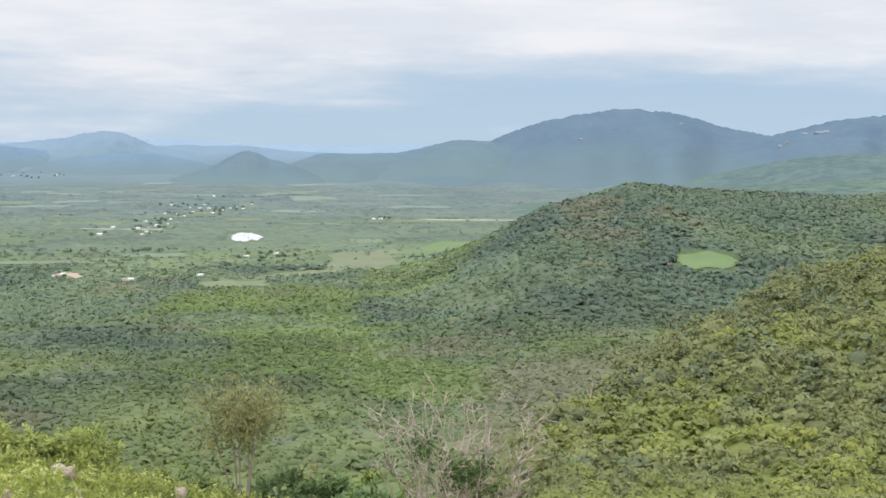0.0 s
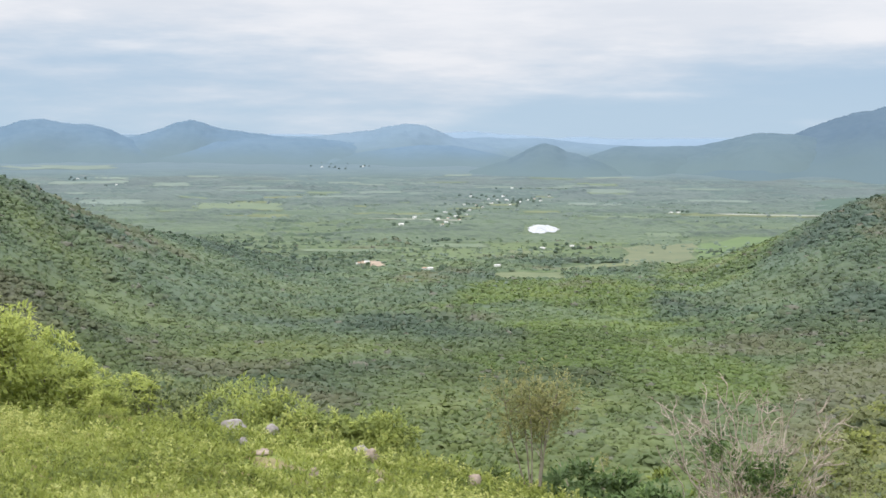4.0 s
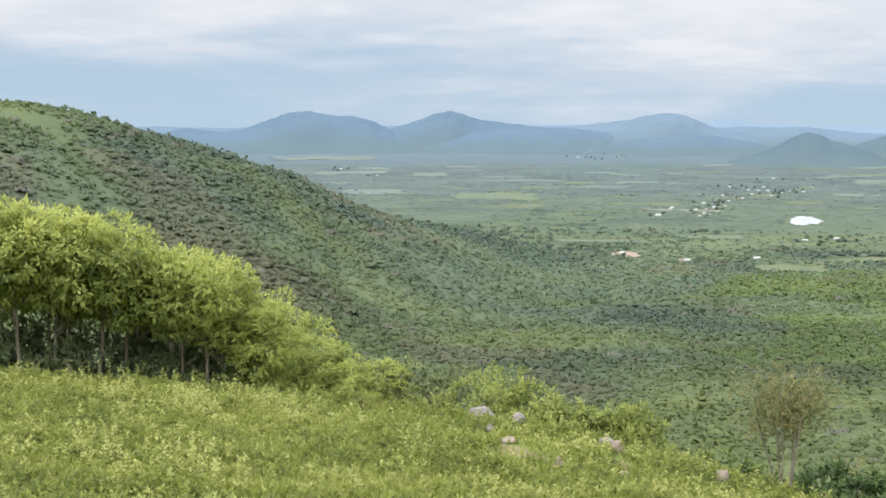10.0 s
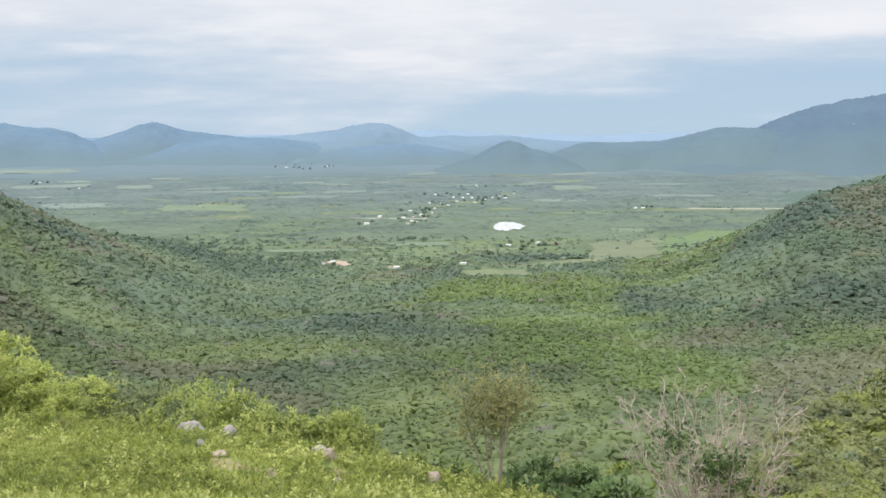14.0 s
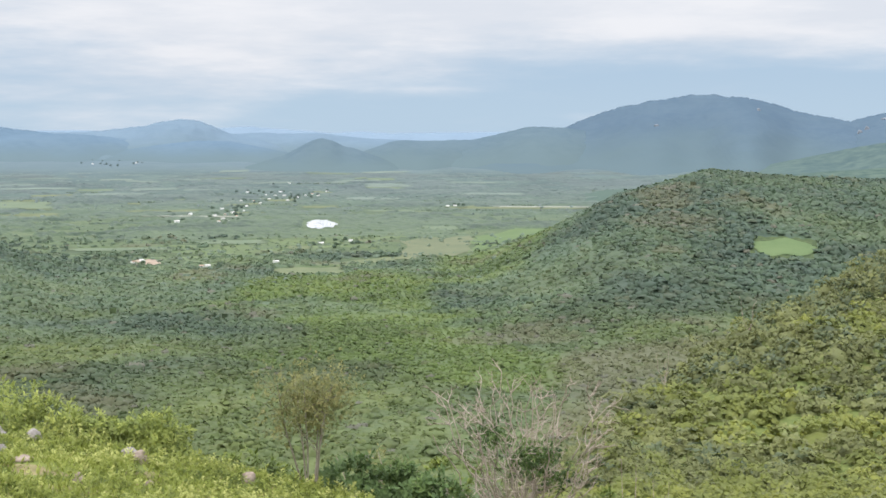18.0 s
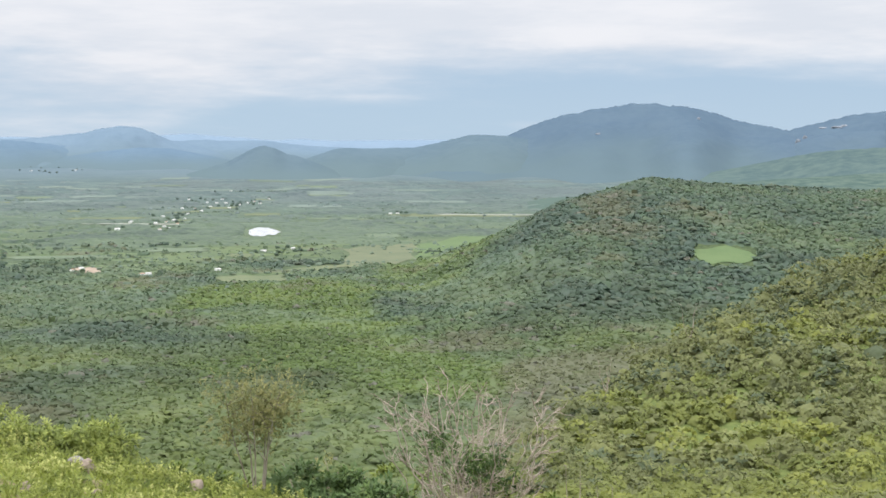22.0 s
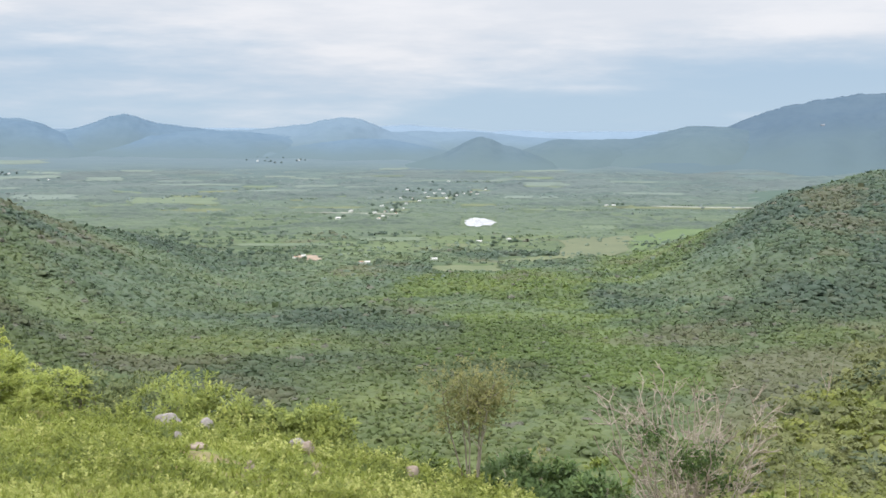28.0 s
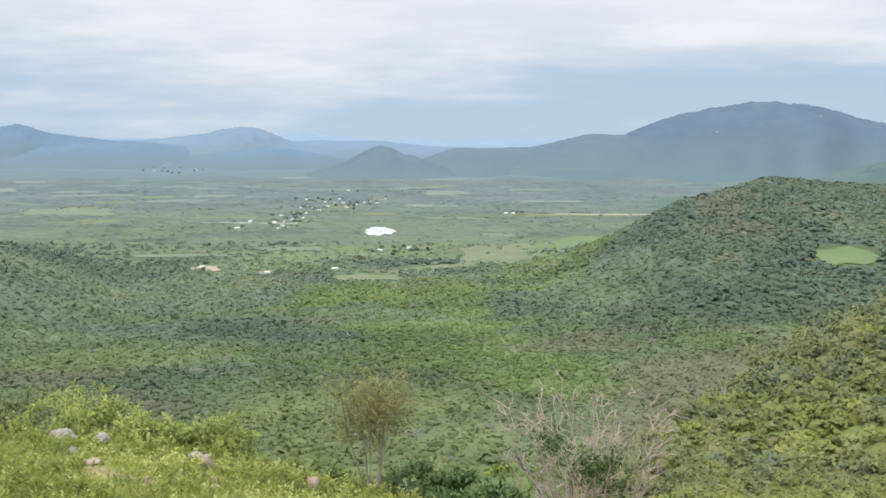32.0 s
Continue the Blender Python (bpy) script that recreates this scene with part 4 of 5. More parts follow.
def boughs(r, n, per, low, spread, half, mid, reach=0.32):
    """Centres and outward ways of leaf sprays, gathered in n rounded boughs that fill an egg-shaped crown."""
    th, up = r.rand(n) * 6.283, low + (1 - low) * (np.arange(n) + r.rand(n)) / n
    q = np.sqrt(np.clip(1 - up**2, 0, 1))
    way = np.stack([np.cos(th) * q, np.sin(th) * q, up], -1)
    size = np.array([spread, spread, half])
    core = way * size * (0.58 + 0.36 * r.rand(n, 1))
    own = r.normal(size=(n, per, 3))
    own /= np.linalg.norm(own, axis=2, keepdims=True)
    own = own + 0.55 * way[:, None] + np.array([0, 0, 0.25])
    own /= np.linalg.norm(own, axis=2, keepdims=True)
    girth = reach * spread * (0.75 + 0.5 * r.rand(n, 1, 1))
    c = core[:, None] + own * girth * (0.55 + 0.45 * r.rand(n, per, 1) ** 0.5) * np.array([1, 1, 0.8])
    outs = own * 0.7 + way[:, None] * 0.5
    outs /= np.linalg.norm(outs, axis=2, keepdims=True)
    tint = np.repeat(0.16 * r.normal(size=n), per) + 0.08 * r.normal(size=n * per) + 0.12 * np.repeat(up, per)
    return c.reshape(-1, 3) + np.array([0, 0, mid]), outs.reshape(-1, 3), tint


def young_tree(seed, crown_low, spread, limbs_full, mat=None, stems=1, leaf=0.115, height=3.0):
    """A young tree about three metres high: trunk, limbs and a crown of leaf sprays."""
    r = np.random.RandomState(seed)
    label = "slender young tree with a pale trunk and yellow-green crown" if crown_low > 0.2 else "bushy young tree leafy down to the ground"
    ob = thing("young_tree", 0, 0, 0, label, "tree", "trees of the grove")
    tops = []
    for s in range(stems):
        t = Tubes()
        line = bent((r.normal() * 0.05 * s, r.normal() * 0.05 * s, -0.25), (r.normal() * 0.08, r.normal() * 0.08, 1), height * 0.72, 9, 0.05, r)
        t.add(line, np.linspace(0.040, 0.02, len(line)), 8)
        part("trunk", t.mesh("trunk", M_BARK), ob, "pale grey-brown trunk")
        tops.append(line)
    for k in range(6):
        line = tops[k % stems]
        start = line[r.randint(5, 10)]
        a = k * 1.047 + r.rand() * 0.6
        t = Tubes()
        b = bent(start, (math.cos(a), math.sin(a), 0.9), height * 0.30, 5, 0.12, r, 0.06)
        t.add(b, np.linspace(0.014, 0.005, len(b)), 5)
        part("limb", t.mesh("limb", M_BARK), ob)
    mid, half = height * (1 + crown_low) / 2, height * (1 - crown_low) / 2
    c, outs, tint = boughs(r, limbs_full, 16, -0.95, spread, half, mid)
    v, nrm = leaf_sprays(c, outs, 7, leaf, r)
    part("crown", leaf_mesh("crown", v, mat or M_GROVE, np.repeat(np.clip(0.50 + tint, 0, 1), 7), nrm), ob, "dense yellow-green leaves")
    return ob


TOP_AZ = [20, 24, 25, 27, 28.8, 31, 33.5, 35.8, 38.1, 41.5, 44.8, 47, 52]
TOP_EL = [-11.4, -11.4, -10.9, -9.9, -9.8, -9.8, -8.35, -7.05, -5.85, -4.9, -3.8, -3.3, -2.2]


def build_grove():
    r = np.random.RandomState(17)
    tall = [young_tree(100 + k, 0.52, 0.98, 38) for k in range(4)]
    full = [young_tree(120 + k, 0.03, 0.98, 46) for k in range(3)]
    spots = []
    for a in (46.2, 45.1, 44.2, 43.2, 42.4, 41.5, 40.6, 39.8, 38.9, 38.0, 37.2, 47.6, 48.8):
        spots.append((a, 24.3 + 0.5 * r.rand(), 0))
    for d in (26.6,):
        a = 33.5 + r.rand()
        while a < 50:
            spots.append((a, d + 0.5 * r.rand(), 0 if a > 38 else 1))
            a += 2.2 + 0.9 * r.rand()
    for a in (36.2, 35.3, 34.4, 33.5, 32.6, 31.7):
        spots.append((a, 24.0 + 0.6 * r.rand(), 1))
    for k in range(16):
        bush(36.5 + 0.9 * k, 24.75 + 0.3 * r.rand(), -8.5 + 0.14 * k + 0.25 * r.normal(), 0.75, M_UNDER, "dull green undergrowth behind the young trees", 260 + k, 110, 0.13)
    used = set()
    for a, d, kind in spots:
        pick = (full if kind else tall)[r.randint(3)]
        x, y, z = at_land(a, d)
        high = EYE + d * math.tan(radians(np.interp(a, TOP_AZ, TOP_EL) - 0.25 + 0.25 * r.normal())) - z
        s = high / 2.95
        m = pose(x, y, z, 0, 0, r.rand() * 360) @ Matrix.Diagonal((max(s, 0.75) * (1.0 if kind else 1.05), max(s, 0.75), s, 1))
        if pick in used:
            copy_thing(pick, m)
        else:
            pick.matrix_basis = m
            used.add(pick)
    for ob in tall + full:
        if ob not in used:
            for o in (*ob.children, ob):
                bpy.data.objects.remove(o)


# ---------------------------------------------------------------- single bushes and trees round the shoulder
def bush(az, d, top_el, half_width, mat, label, seed, sprays=160, leaf=0.13, sparse=False):
    """A bush of several stems with a lumpy crown that reaches up to the slope angle top_el."""
    r = np.random.RandomState(seed)
    x, y, z = at_land(az, d)
    h = max(EYE + d * math.tan(radians(top_el)) - z, 0.5)
    ob = thing("bush", x, y, z, label, "bush")
    for k in range(4):
        t = Tubes()
        a = r.rand() * 6.283
        b = bent((0, 0, -0.1), (math.cos(a) * 0.5, math.sin(a) * 0.5, 1), h * 0.75, 5, 0.15, r)
        t.add(b, np.linspace(0.022, 0.006, len(b)), 5)
        part("stem", t.mesh("stem", M_BARK), ob)
    if sparse:
        outs = r.normal(size=(sprays, 3)) + np.array([0, 0, 0.8])
        outs /= np.linalg.norm(outs, axis=1, keepdims=True)
        c, tint, per = outs * np.array([half_width, half_width, h * 0.9]) * r.rand(sprays, 1) ** 0.6, 0.2 * r.normal(size=sprays), 7
    else:
        per = 8
        c, outs, tint = boughs(r, max(sprays // 6, 14), 11, -0.15, half_width, h * 0.92, 0.06, 0.34)
    v, nrm = leaf_sprays(c, outs, per, leaf, r)
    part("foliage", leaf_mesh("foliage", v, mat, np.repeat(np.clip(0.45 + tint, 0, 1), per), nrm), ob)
    return ob


def build_bushes():
    yellow = "yellow-green leafy bush at the edge of the grass"
    for k, (a, d, e, w) in enumerate(((27.3, 23.5, -9.75, 0.8), (26.2, 23.0, -10.2, 0.75), (25.0, 22.6, -10.75, 0.7), (23.9, 22.4, -11.25, 0.65), (22.8, 22.2, -11.45, 0.6), (21.7, 22.0, -11.55, 0.55), (20.7, 21.8, -11.3, 0.45))):
        bush(a, d, e, w, M_EDGE, yellow, 200 + k, 190, 0.085)
    for k, (a, d, e, w) in enumerate(((30.5, 24.5, -9.55, 0.85), (29.3, 25.0, -9.65, 0.8), (28.3, 25.5, -9.7, 0.75))):
        bush(a, d, e, w, M_DULL, "dull grey-green bush behind the grass", 220 + k, 170, 0.10)
    for k, (a, d, e, w) in enumerate(((13.1, 21.2, -13.6, 0.55), (11.9, 21.0, -13.45, 0.6), (10.6, 20.6, -13.7, 0.6), (9.4, 20.2, -14.2, 0.55))):
        bush(a, d, e, w, M_DARKBUSH, "low dark green bush below the grassy edge", 230 + k, 170, 0.10)
    for k, (a, d, e, w) in enumerate(((9.3, 23.0, -12.7, 0.5), (8.0, 23.5, -13.0, 0.55), (7.0, 22.4, -14.3, 0.5), (2.6, 24.0, -13.9, 0.6), (1.4, 25.0, -14.3, 0.6))):
        bush(a, d, e, w, M_GREENBUSH, "bright green bush in the gully", 240 + k, 150, 0.10)
    r = np.random.RandomState(77)
    for k in range(34):
        a, d = -20.0 + 27.5 * k / 33 + 0.5 * r.normal(), 43.5 + 7.0 * r.rand()
        x, y, z = at_land(a, d)
        high = 1.0 + 0.9 * r.rand()
        bush(a, d, math.degrees(math.atan2(z + high - EYE, d)), 0.75 + 0.5 * r.rand(), (M_SLOPE, M_GREENBUSH, M_SLOPE, M_DULL)[r.randint(4)], "leafy green bush low on the hillside", 400 + k, 150, 0.13)
    bush(12.3, 22.5, -11.7, 0.45, M_THIN, "thin pale shrub with few leaves", 250, 60, 0.08, True)
    bush(17.4, 23.5, -13.3, 0.7, M_GREENBUSH, "green bush beyond the grassy edge", 251, 150, 0.10)
    bush(15.9, 22.8, -13.9, 0.6, M_GREENBUSH, "green bush at the thin tree's foot", 252, 140, 0.10)


M_DULL = leaf_material("dull_bush_leaves", (0.10, 0.125, 0.055), (0.16, 0.19, 0.075), (0.22, 0.25, 0.095), 0.8, 0.35)
M_GREENBUSH = leaf_material("green_bush_leaves", (0.05, 0.075, 0.02), (0.11, 0.15, 0.03), (0.20, 0.24, 0.05), 0.8, 0.3)
M_UNDER = leaf_material("undergrowth_leaves", (0.17, 0.22, 0.12), (0.26, 0.32, 0.165), (0.38, 0.44, 0.22), 0.8, 0.6)
build_bushes()
build_grove()


def build_thin_tree():
    """The tree of several thin stems with a sparse olive crown."""
    r = np.random.RandomState(31)
    d = 20.6
    x, y, z = at_land(14.7, d)
    h = EYE + d * math.tan(radians(-9.1)) - z
    ob = thing("thin_tree", x, y, z, "slender many-stemmed tree with a sparse olive-brown crown", "tree")
    tips = []
    for k in range(6):
        a = k * 1.05 + r.rand() * 0.5
        t = Tubes()
        b = bent((0.05 * math.cos(a), 0.05 * math.sin(a), -0.15), (0.19 * math.cos(a), 0.19 * math.sin(a), 1), h * 0.88, 9, 0.035, r)
        t.add(b, np.linspace(0.017, 0.005, len(b)), 7)
        for j in range(7):
            s = b[4 + r.randint(5)]
            c = r.rand() * 6.283
            w = bent(s, (math.cos(c), math.sin(c), 0.8), h * 0.19, 5, 0.15, r)
            t.add(w, np.linspace(0.007, 0.002, len(w)), 4)
            tips += [w[2], w[3], w[-1], w[-1]]
        part("stem", t.mesh("stem", M_BARK), ob, "thin pale grey stem")
        tips += [b[-1], b[-2]]
    tips = np.array(tips)
    tips = tips[tips[:, 2] > h * 0.48]
    extra = tips[r.randint(len(tips), size=1150)] + r.normal(size=(1150, 3)) * np.array([0.13, 0.13, 0.16])
    outs = extra - np.array([0, 0, h * 0.6])
    outs /= np.linalg.norm(outs, axis=1, keepdims=True)
    v, nrm = leaf_sprays(extra, outs, 9, 0.042, r)
    part("crown", leaf_mesh("crown", v, M_THIN, np.repeat(np.clip(r.rand(1150), 0, 1), 9), nrm), ob, "sparse small olive leaves")


build_thin_tree()


def dead_tree(az, d, top_el, wide, seed, limbs, label, twigs=6, trunk=0.07, fine=1.0):
    """A leafless tree that forks low and spreads like a fan."""
    r = np.random.RandomState(seed)
    x, y, z = at_land(az, d)
    h = EYE + d * math.tan(radians(top_el)) - z
    ob = thing("dead_tree", x, y, z, label, "tree", "leafless trees")
    t = Tubes()
    base = bent((0, 0, -0.2), (r.normal() * 0.05, r.normal() * 0.05, 1), h * 0.30, 5, 0.05, r)
    t.add(base, np.linspace(trunk, trunk * 0.75, len(base)), 9)
    part("trunk", t.mesh("trunk", M_DEAD), ob, "grey weathered trunk")
    for k in range(limbs):
        t = Tubes()
        a = k * 2.39996 + r.rand() * 0.4
        share = math.sqrt((k + 0.6) / limbs)
        reach, rise = wide * share * (0.9 + 0.2 * r.rand()), h * (1.0 - 0.20 * share**3 - 0.14 * r.rand())
        if k % 5 == 3:
            rise *= 0.68
        foot = base[2 + r.randint(4)]
        tip = np.array([math.cos(a) * reach, math.sin(a) * reach, rise])
        belly = np.array([math.cos(a) * reach * 0.74, math.sin(a) * reach * 0.74, foot[2] + (rise - foot[2]) * (0.28 + 0.15 * r.rand())])
        u = np.linspace(0, 1, 11)[:, None]
        b = (1 - u) ** 2 * np.array(foot) + 2 * u * (1 - u) * belly + u**2 * tip + 0.03 * wide * r.normal(size=(11, 3)) * np.clip(u * 2, 0, 1)
        t.add(b, np.linspace(trunk * 0.44, trunk * 0.13, len(b)), 6)
        for j in range(twigs):
            i = 3 + r.randint(8)
            c = a + r.normal() * 1.0
            w = bent(b[i], (math.cos(c), math.sin(c), 0.1 + 0.9 * r.rand()), wide * (0.14 + 0.16 * r.rand()), 6, 0.2, r, 0.06)
            t.add(w, np.linspace(trunk * 0.20, trunk * 0.07, len(w)), 5)
            for q in range(int(4 * fine)):
                c2 = c + r.normal() * 1.1
                w2 = bent(w[1 + r.randint(5)], (math.cos(c2), math.sin(c2), 0.2 + 1.0 * r.rand()), wide * (0.06 + 0.10 * r.rand()), 4, 0.25, r, 0.05)
                t.add(w2, np.linspace(trunk * 0.10, trunk * 0.04, len(w2)), 4)
        part("limb", t.mesh("limb", M_DEAD), ob, "bleached bare limb with twigs")
    return ob, h, r


def build_dead_trees():
    ob, h, r = dead_tree(5.95, 21.5, -10.05, 1.48, 5, 34, "wide leafless tree with bleached tangled branches", 9, 0.046, 1.0)
    n = 420
    hub = np.array([(0.30, -0.3, 0.62), (0.10, -0.25, 0.58), (-0.42, -0.2, 0.70), (0.45, 0.0, 0.50)])[r.randint(4, size=n)]
    c = hub * np.array([1, 1, h]) + r.normal(size=(n, 3)) * np.array([0.16, 0.16, 0.12])
    outs = r.normal(size=(n, 3))
    v, nrm = leaf_sprays(c, outs, 8, 0.06, r)
    part("leaf_tuft", leaf_mesh("leaf_tuft", v, M_DARKBUSH, np.repeat(r.rand(n), 8), nrm), ob, "dark green climber among the branches")
    pale = "thin pale leafless sapling among the bushes"
    dead_tree(1.5, 24.0, -12.9, 0.28, 6, 3, pale, 2, 0.03, 0.5)
    dead_tree(0.15, 24.5, -13.4, 0.25, 7, 3, pale, 2, 0.03, 0.5)
    dead_tree(-13.3, 75, -11.7, 0.6, 8, 3, pale, 2, 0.06, 0.5)
    dead_tree(-12.0, 88, -9.6, 1.0, 9, 4, pale, 3, 0.06, 0.6)
    dead_tree(-3.2, 140, -6.6, 1.4, 10, 4, pale, 3, 0.08, 0.6)
    dead_tree(0.2, 125, -8.9, 1.2, 11, 4, pale, 3, 0.08, 0.6)


build_dead_trees()


# ---------------------------------------------------------------- rocks and earth on the shoulder
def rock(az, d, wide, high, mat, label, seed):
    r = np.random.RandomState(seed)
    x, y, z = at_land(az, d)
    bm = bmesh.new()
    bmesh.ops.create_icosphere(bm, subdivisions=3, radius=1)
    off = Vector((seed * 3.1, 0, 0))
    for v in bm.verts:
        p = v.co.copy()
        k = 1 + 0.28 * noise.noise(p * 1.1 + off) + 0.10 * noise.noise(p * 2.9 + off) + 0.04 * noise.noise(p * 7 + off)
        v.co = Vector((p.x * wide * k, p.y * wide * 0.75 * k, p.z * high * k))
    for f in bm.faces:
        f.smooth = True
    me = bpy.data.meshes.new("rock")
    bm.to_mesh(me)
    bm.free()
    me.materials.append(mat)
    ob = new("rock", me)
    ob.matrix_basis = pose(x, y, z + high * 0.55, r.rand() * 10, r.rand() * 10, math.degrees(math.atan2(y, x)) - 90 + r.rand() * 30)
    return tagged(ob, label, "rock", "rocks in the grass")


def build_rocks():
    grey, pink = "pale grey weathered boulder half sunk in the grass", "pinkish stone lying in the grass"
    for k, (a, d, w, h, m) in enumerate(ROCKS):
        rock(a, d, w, h, (M_ROCK, M_PINKROCK)[m], (grey, pink)[m], 300 + k)
    for a, d in ((25.7, 18.2), (21.3, 18.6), (24.2, 16.9)):
        x, y, z = at_land(a, d)
        n = 20
        ring = np.arange(n) / n * 6.283
        rag = 1 + 0.25 * np.sin(3 * ring + a) + 0.15 * np.sin(5 * ring + d)
        rows = []
        for s in (0.02, 0.5, 1.0):
            px, py = x + 0.40 * s * rag * np.cos(ring), y + 0.34 * s * rag * np.sin(ring)
            rows.append(np.stack([px, py, land(px, py) + 0.03 - 0.035 * s], -1))
        f = [(i * n + j, (i + 1) * n + j, (i + 1) * n + (j + 1) % n, i * n + (j + 1) % n) for i in range(2) for j in range(n)]
        tagged(new("earth_patch", mesh_from("earth_patch", np.concatenate(rows), np.array(f), 4, M_SOIL, True)), "bare brown earth showing through the grass", "earth", kind="structure")


ROCKS = (
    (27.28, 21.7, 0.20, 0.15, 0), (25.75, 21.5, 0.12, 0.15, 0), (26.93, 19.8, 0.07, 0.07, 0), (26.13, 18.8, 0.15, 0.045, 1), (21.99, 20.3, 0.12, 0.09, 0),
    (21.61, 19.7, 0.13, 0.13, 1), (23.99, 17.5, 0.07, 0.09, 1), (17.23, 19.5, 0.11, 0.11, 1), (30.9, 20.5, 0.05, 0.05, 0), (21.2, 18.0, 0.06, 0.05, 1),
)
M_SOIL = plain_material("dry_soil", (0.16, 0.14, 0.065), (0.23, 0.19, 0.095), 6.0, 0.95, 0.5)


build_rocks()


def build_weeds():
    r = np.random.RandomState(41)

    def field(n, d0, d1):
        az = 6 + 46 * r.rand(n)
        d = d0 + (d1 - d0) * r.rand(n) ** 0.85
        k, de = shoulder(az)
        x, y = polar(az, d)
        bare = np.exp(-((az - 25.0) / 1.5) ** 2 - ((d - 17.9) / 0.9) ** 2) + 0.8 * np.exp(-((az - 21.4) / 0.8) ** 2 - ((d - 18.6) / 0.6) ** 2)
        for ra, rd, rw, rh, rm in ROCKS:
            bare = bare + 0.9 * np.exp(-((az - ra) * rd * 0.01745 / (rw * 1.3)) ** 2 - ((d - rd + 0.35) / 0.55) ** 2)
        keep = (d < de + 0.8) & (r.rand(n) > 0.85 * bare)
        return x[keep], y[keep], d[keep]

    def plants(name, label, n0, per, h0, h1, spread, leaf, tip, pale, edge_bias=0.0, brown=0.0, clusters=0):
        """Upright stalks with leaves round them, h0 to h1 high."""
        x, y, d = field(n0, 10.5, 23.5)
        if clusters:
            pick = r.randint(min(clusters, len(x)), size=len(x))
            off = r.normal(size=(2, len(x))) * 0.17
            x, y = x[pick] + off[0], y[pick] + off[1]
            d = np.hypot(x, y)
        if edge_bias:
            keep = r.rand(len(x)) < (1 - edge_bias) + edge_bias * smoothstep(d, 16.5, 20.5) + 0.35 * (wave(x, y, 2.3, 84) > 0.35)
            x, y, d = x[keep], y[keep], d[keep]
        n = len(x)
        big = 0.5 + 0.5 * np.clip(wave(x, y, 3.0, 81), -1, 1)
        h = h0 + (h1 - h0) * r.rand(n) * (0.3 + 0.7 * big)
        z = land(x, y)
        t = r.rand(n, per) ** 0.8
        a = r.rand(n, per) * 6.283
        wide = spread * (tip + (1 - t)) * (0.5 + r.rand(n, per))
        lean = r.normal(size=(n, 2)) * h[:, None] * 0.18
        c = np.stack([x[:, None] + np.cos(a) * wide + lean[:, :1] * t, y[:, None] + np.sin(a) * wide + lean[:, 1:] * t, z[:, None] + h[:, None] * t], -1).reshape(-1, 3)
        out = np.stack([np.cos(a), np.sin(a), 0.5 + 0 * a], -1).reshape(-1, 3) + 0.35 * r.normal(size=(n * per, 3))
        l = leaf * (0.6 + 0.7 * r.rand(n * per)) * (1.15 - 0.45 * t.ravel())
        up = np.array([0, 0, 1.0]) + 0.55 * out + 0.3 * r.normal(size=out.shape)
        v = quads(c, out, l * 0.33, l * 1.25, up)
        tint = np.clip(0.32 + 0.28 * wave(x, y, 4, 82) + 0.26 * wave(x, y, 1.3, 85) + 0.15 * r.normal(size=n), 0, 1)[:, None] + pale * (t - 0.35)
        tint = np.clip(tint, 0, 1.1)
        tint[r.rand(n) < 0.10 + 0.5 * smoothstep(wave(x, y, 2.7, 86) + 0.7 * wave(x, y, 0.9, 87), 0.5, 1.0)] += brown
        me = leaf_mesh(name, v, M_WEED, tint.ravel(), up)
        tagged(new(name, me), label, "weeds", kind="stuff")

    plants("ground_weeds", "low leafy green weeds covering the shoulder", 9500, 11, 0.05, 0.14, 0.10, 0.045, 0.25, 0.2, brown=1.4)
    plants("weeds", "bushy green weeds growing in patches on the shoulder", 3400, 24, 0.12, 0.30, 0.11, 0.06, 0.18, 0.35, 0.35)
    plants("tall_weeds", "tall weeds with pale tips along the grassy edge", 2300, 26, 0.18, 0.55, 0.06, 0.05, 0.15, 0.8, 0.35, clusters=190)
    # grass between them
    x, y, d = field(60000, 10.5, 23.0)
    n = len(x)
    z = land(x, y)
    a = r.rand(n) * 6.283
    c = np.stack([x, y, z + 0.05], -1)
    out = np.stack([np.cos(a) * 0.5, np.sin(a) * 0.5, 0.8 + 0 * a], -1)
    up = np.array([0, 0, 1.0]) + 0.5 * r.normal(size=out.shape)
    v = quads(c, out, 0.010 + 0.008 * r.rand(n), 0.10 + 0.10 * r.rand(n), None)
    me = leaf_mesh("grass", v, M_WEED, np.clip(0.42 + 0.25 * wave(x, y, 3, 83) + 0.15 * r.normal(size=n), 0, 1), up)
    tagged(new("grass", me), "rough yellow-green grass between the weeds", "grass", kind="stuff")


build_weeds()


# ---------------------------------------------------------------- the plain: fields, pond, road, houses, trees
def down(el, az=15.0):
    """How far out the line at that slope angle meets the land."""
    d = np.arange(900.0, 4900.0, 4.0)
    hit = land(*polar(np.full(len(d), az), d)) >= EYE + d * math.tan(radians(el))
    return float(d[np.argmax(hit)]) if hit.any() else 4900.0


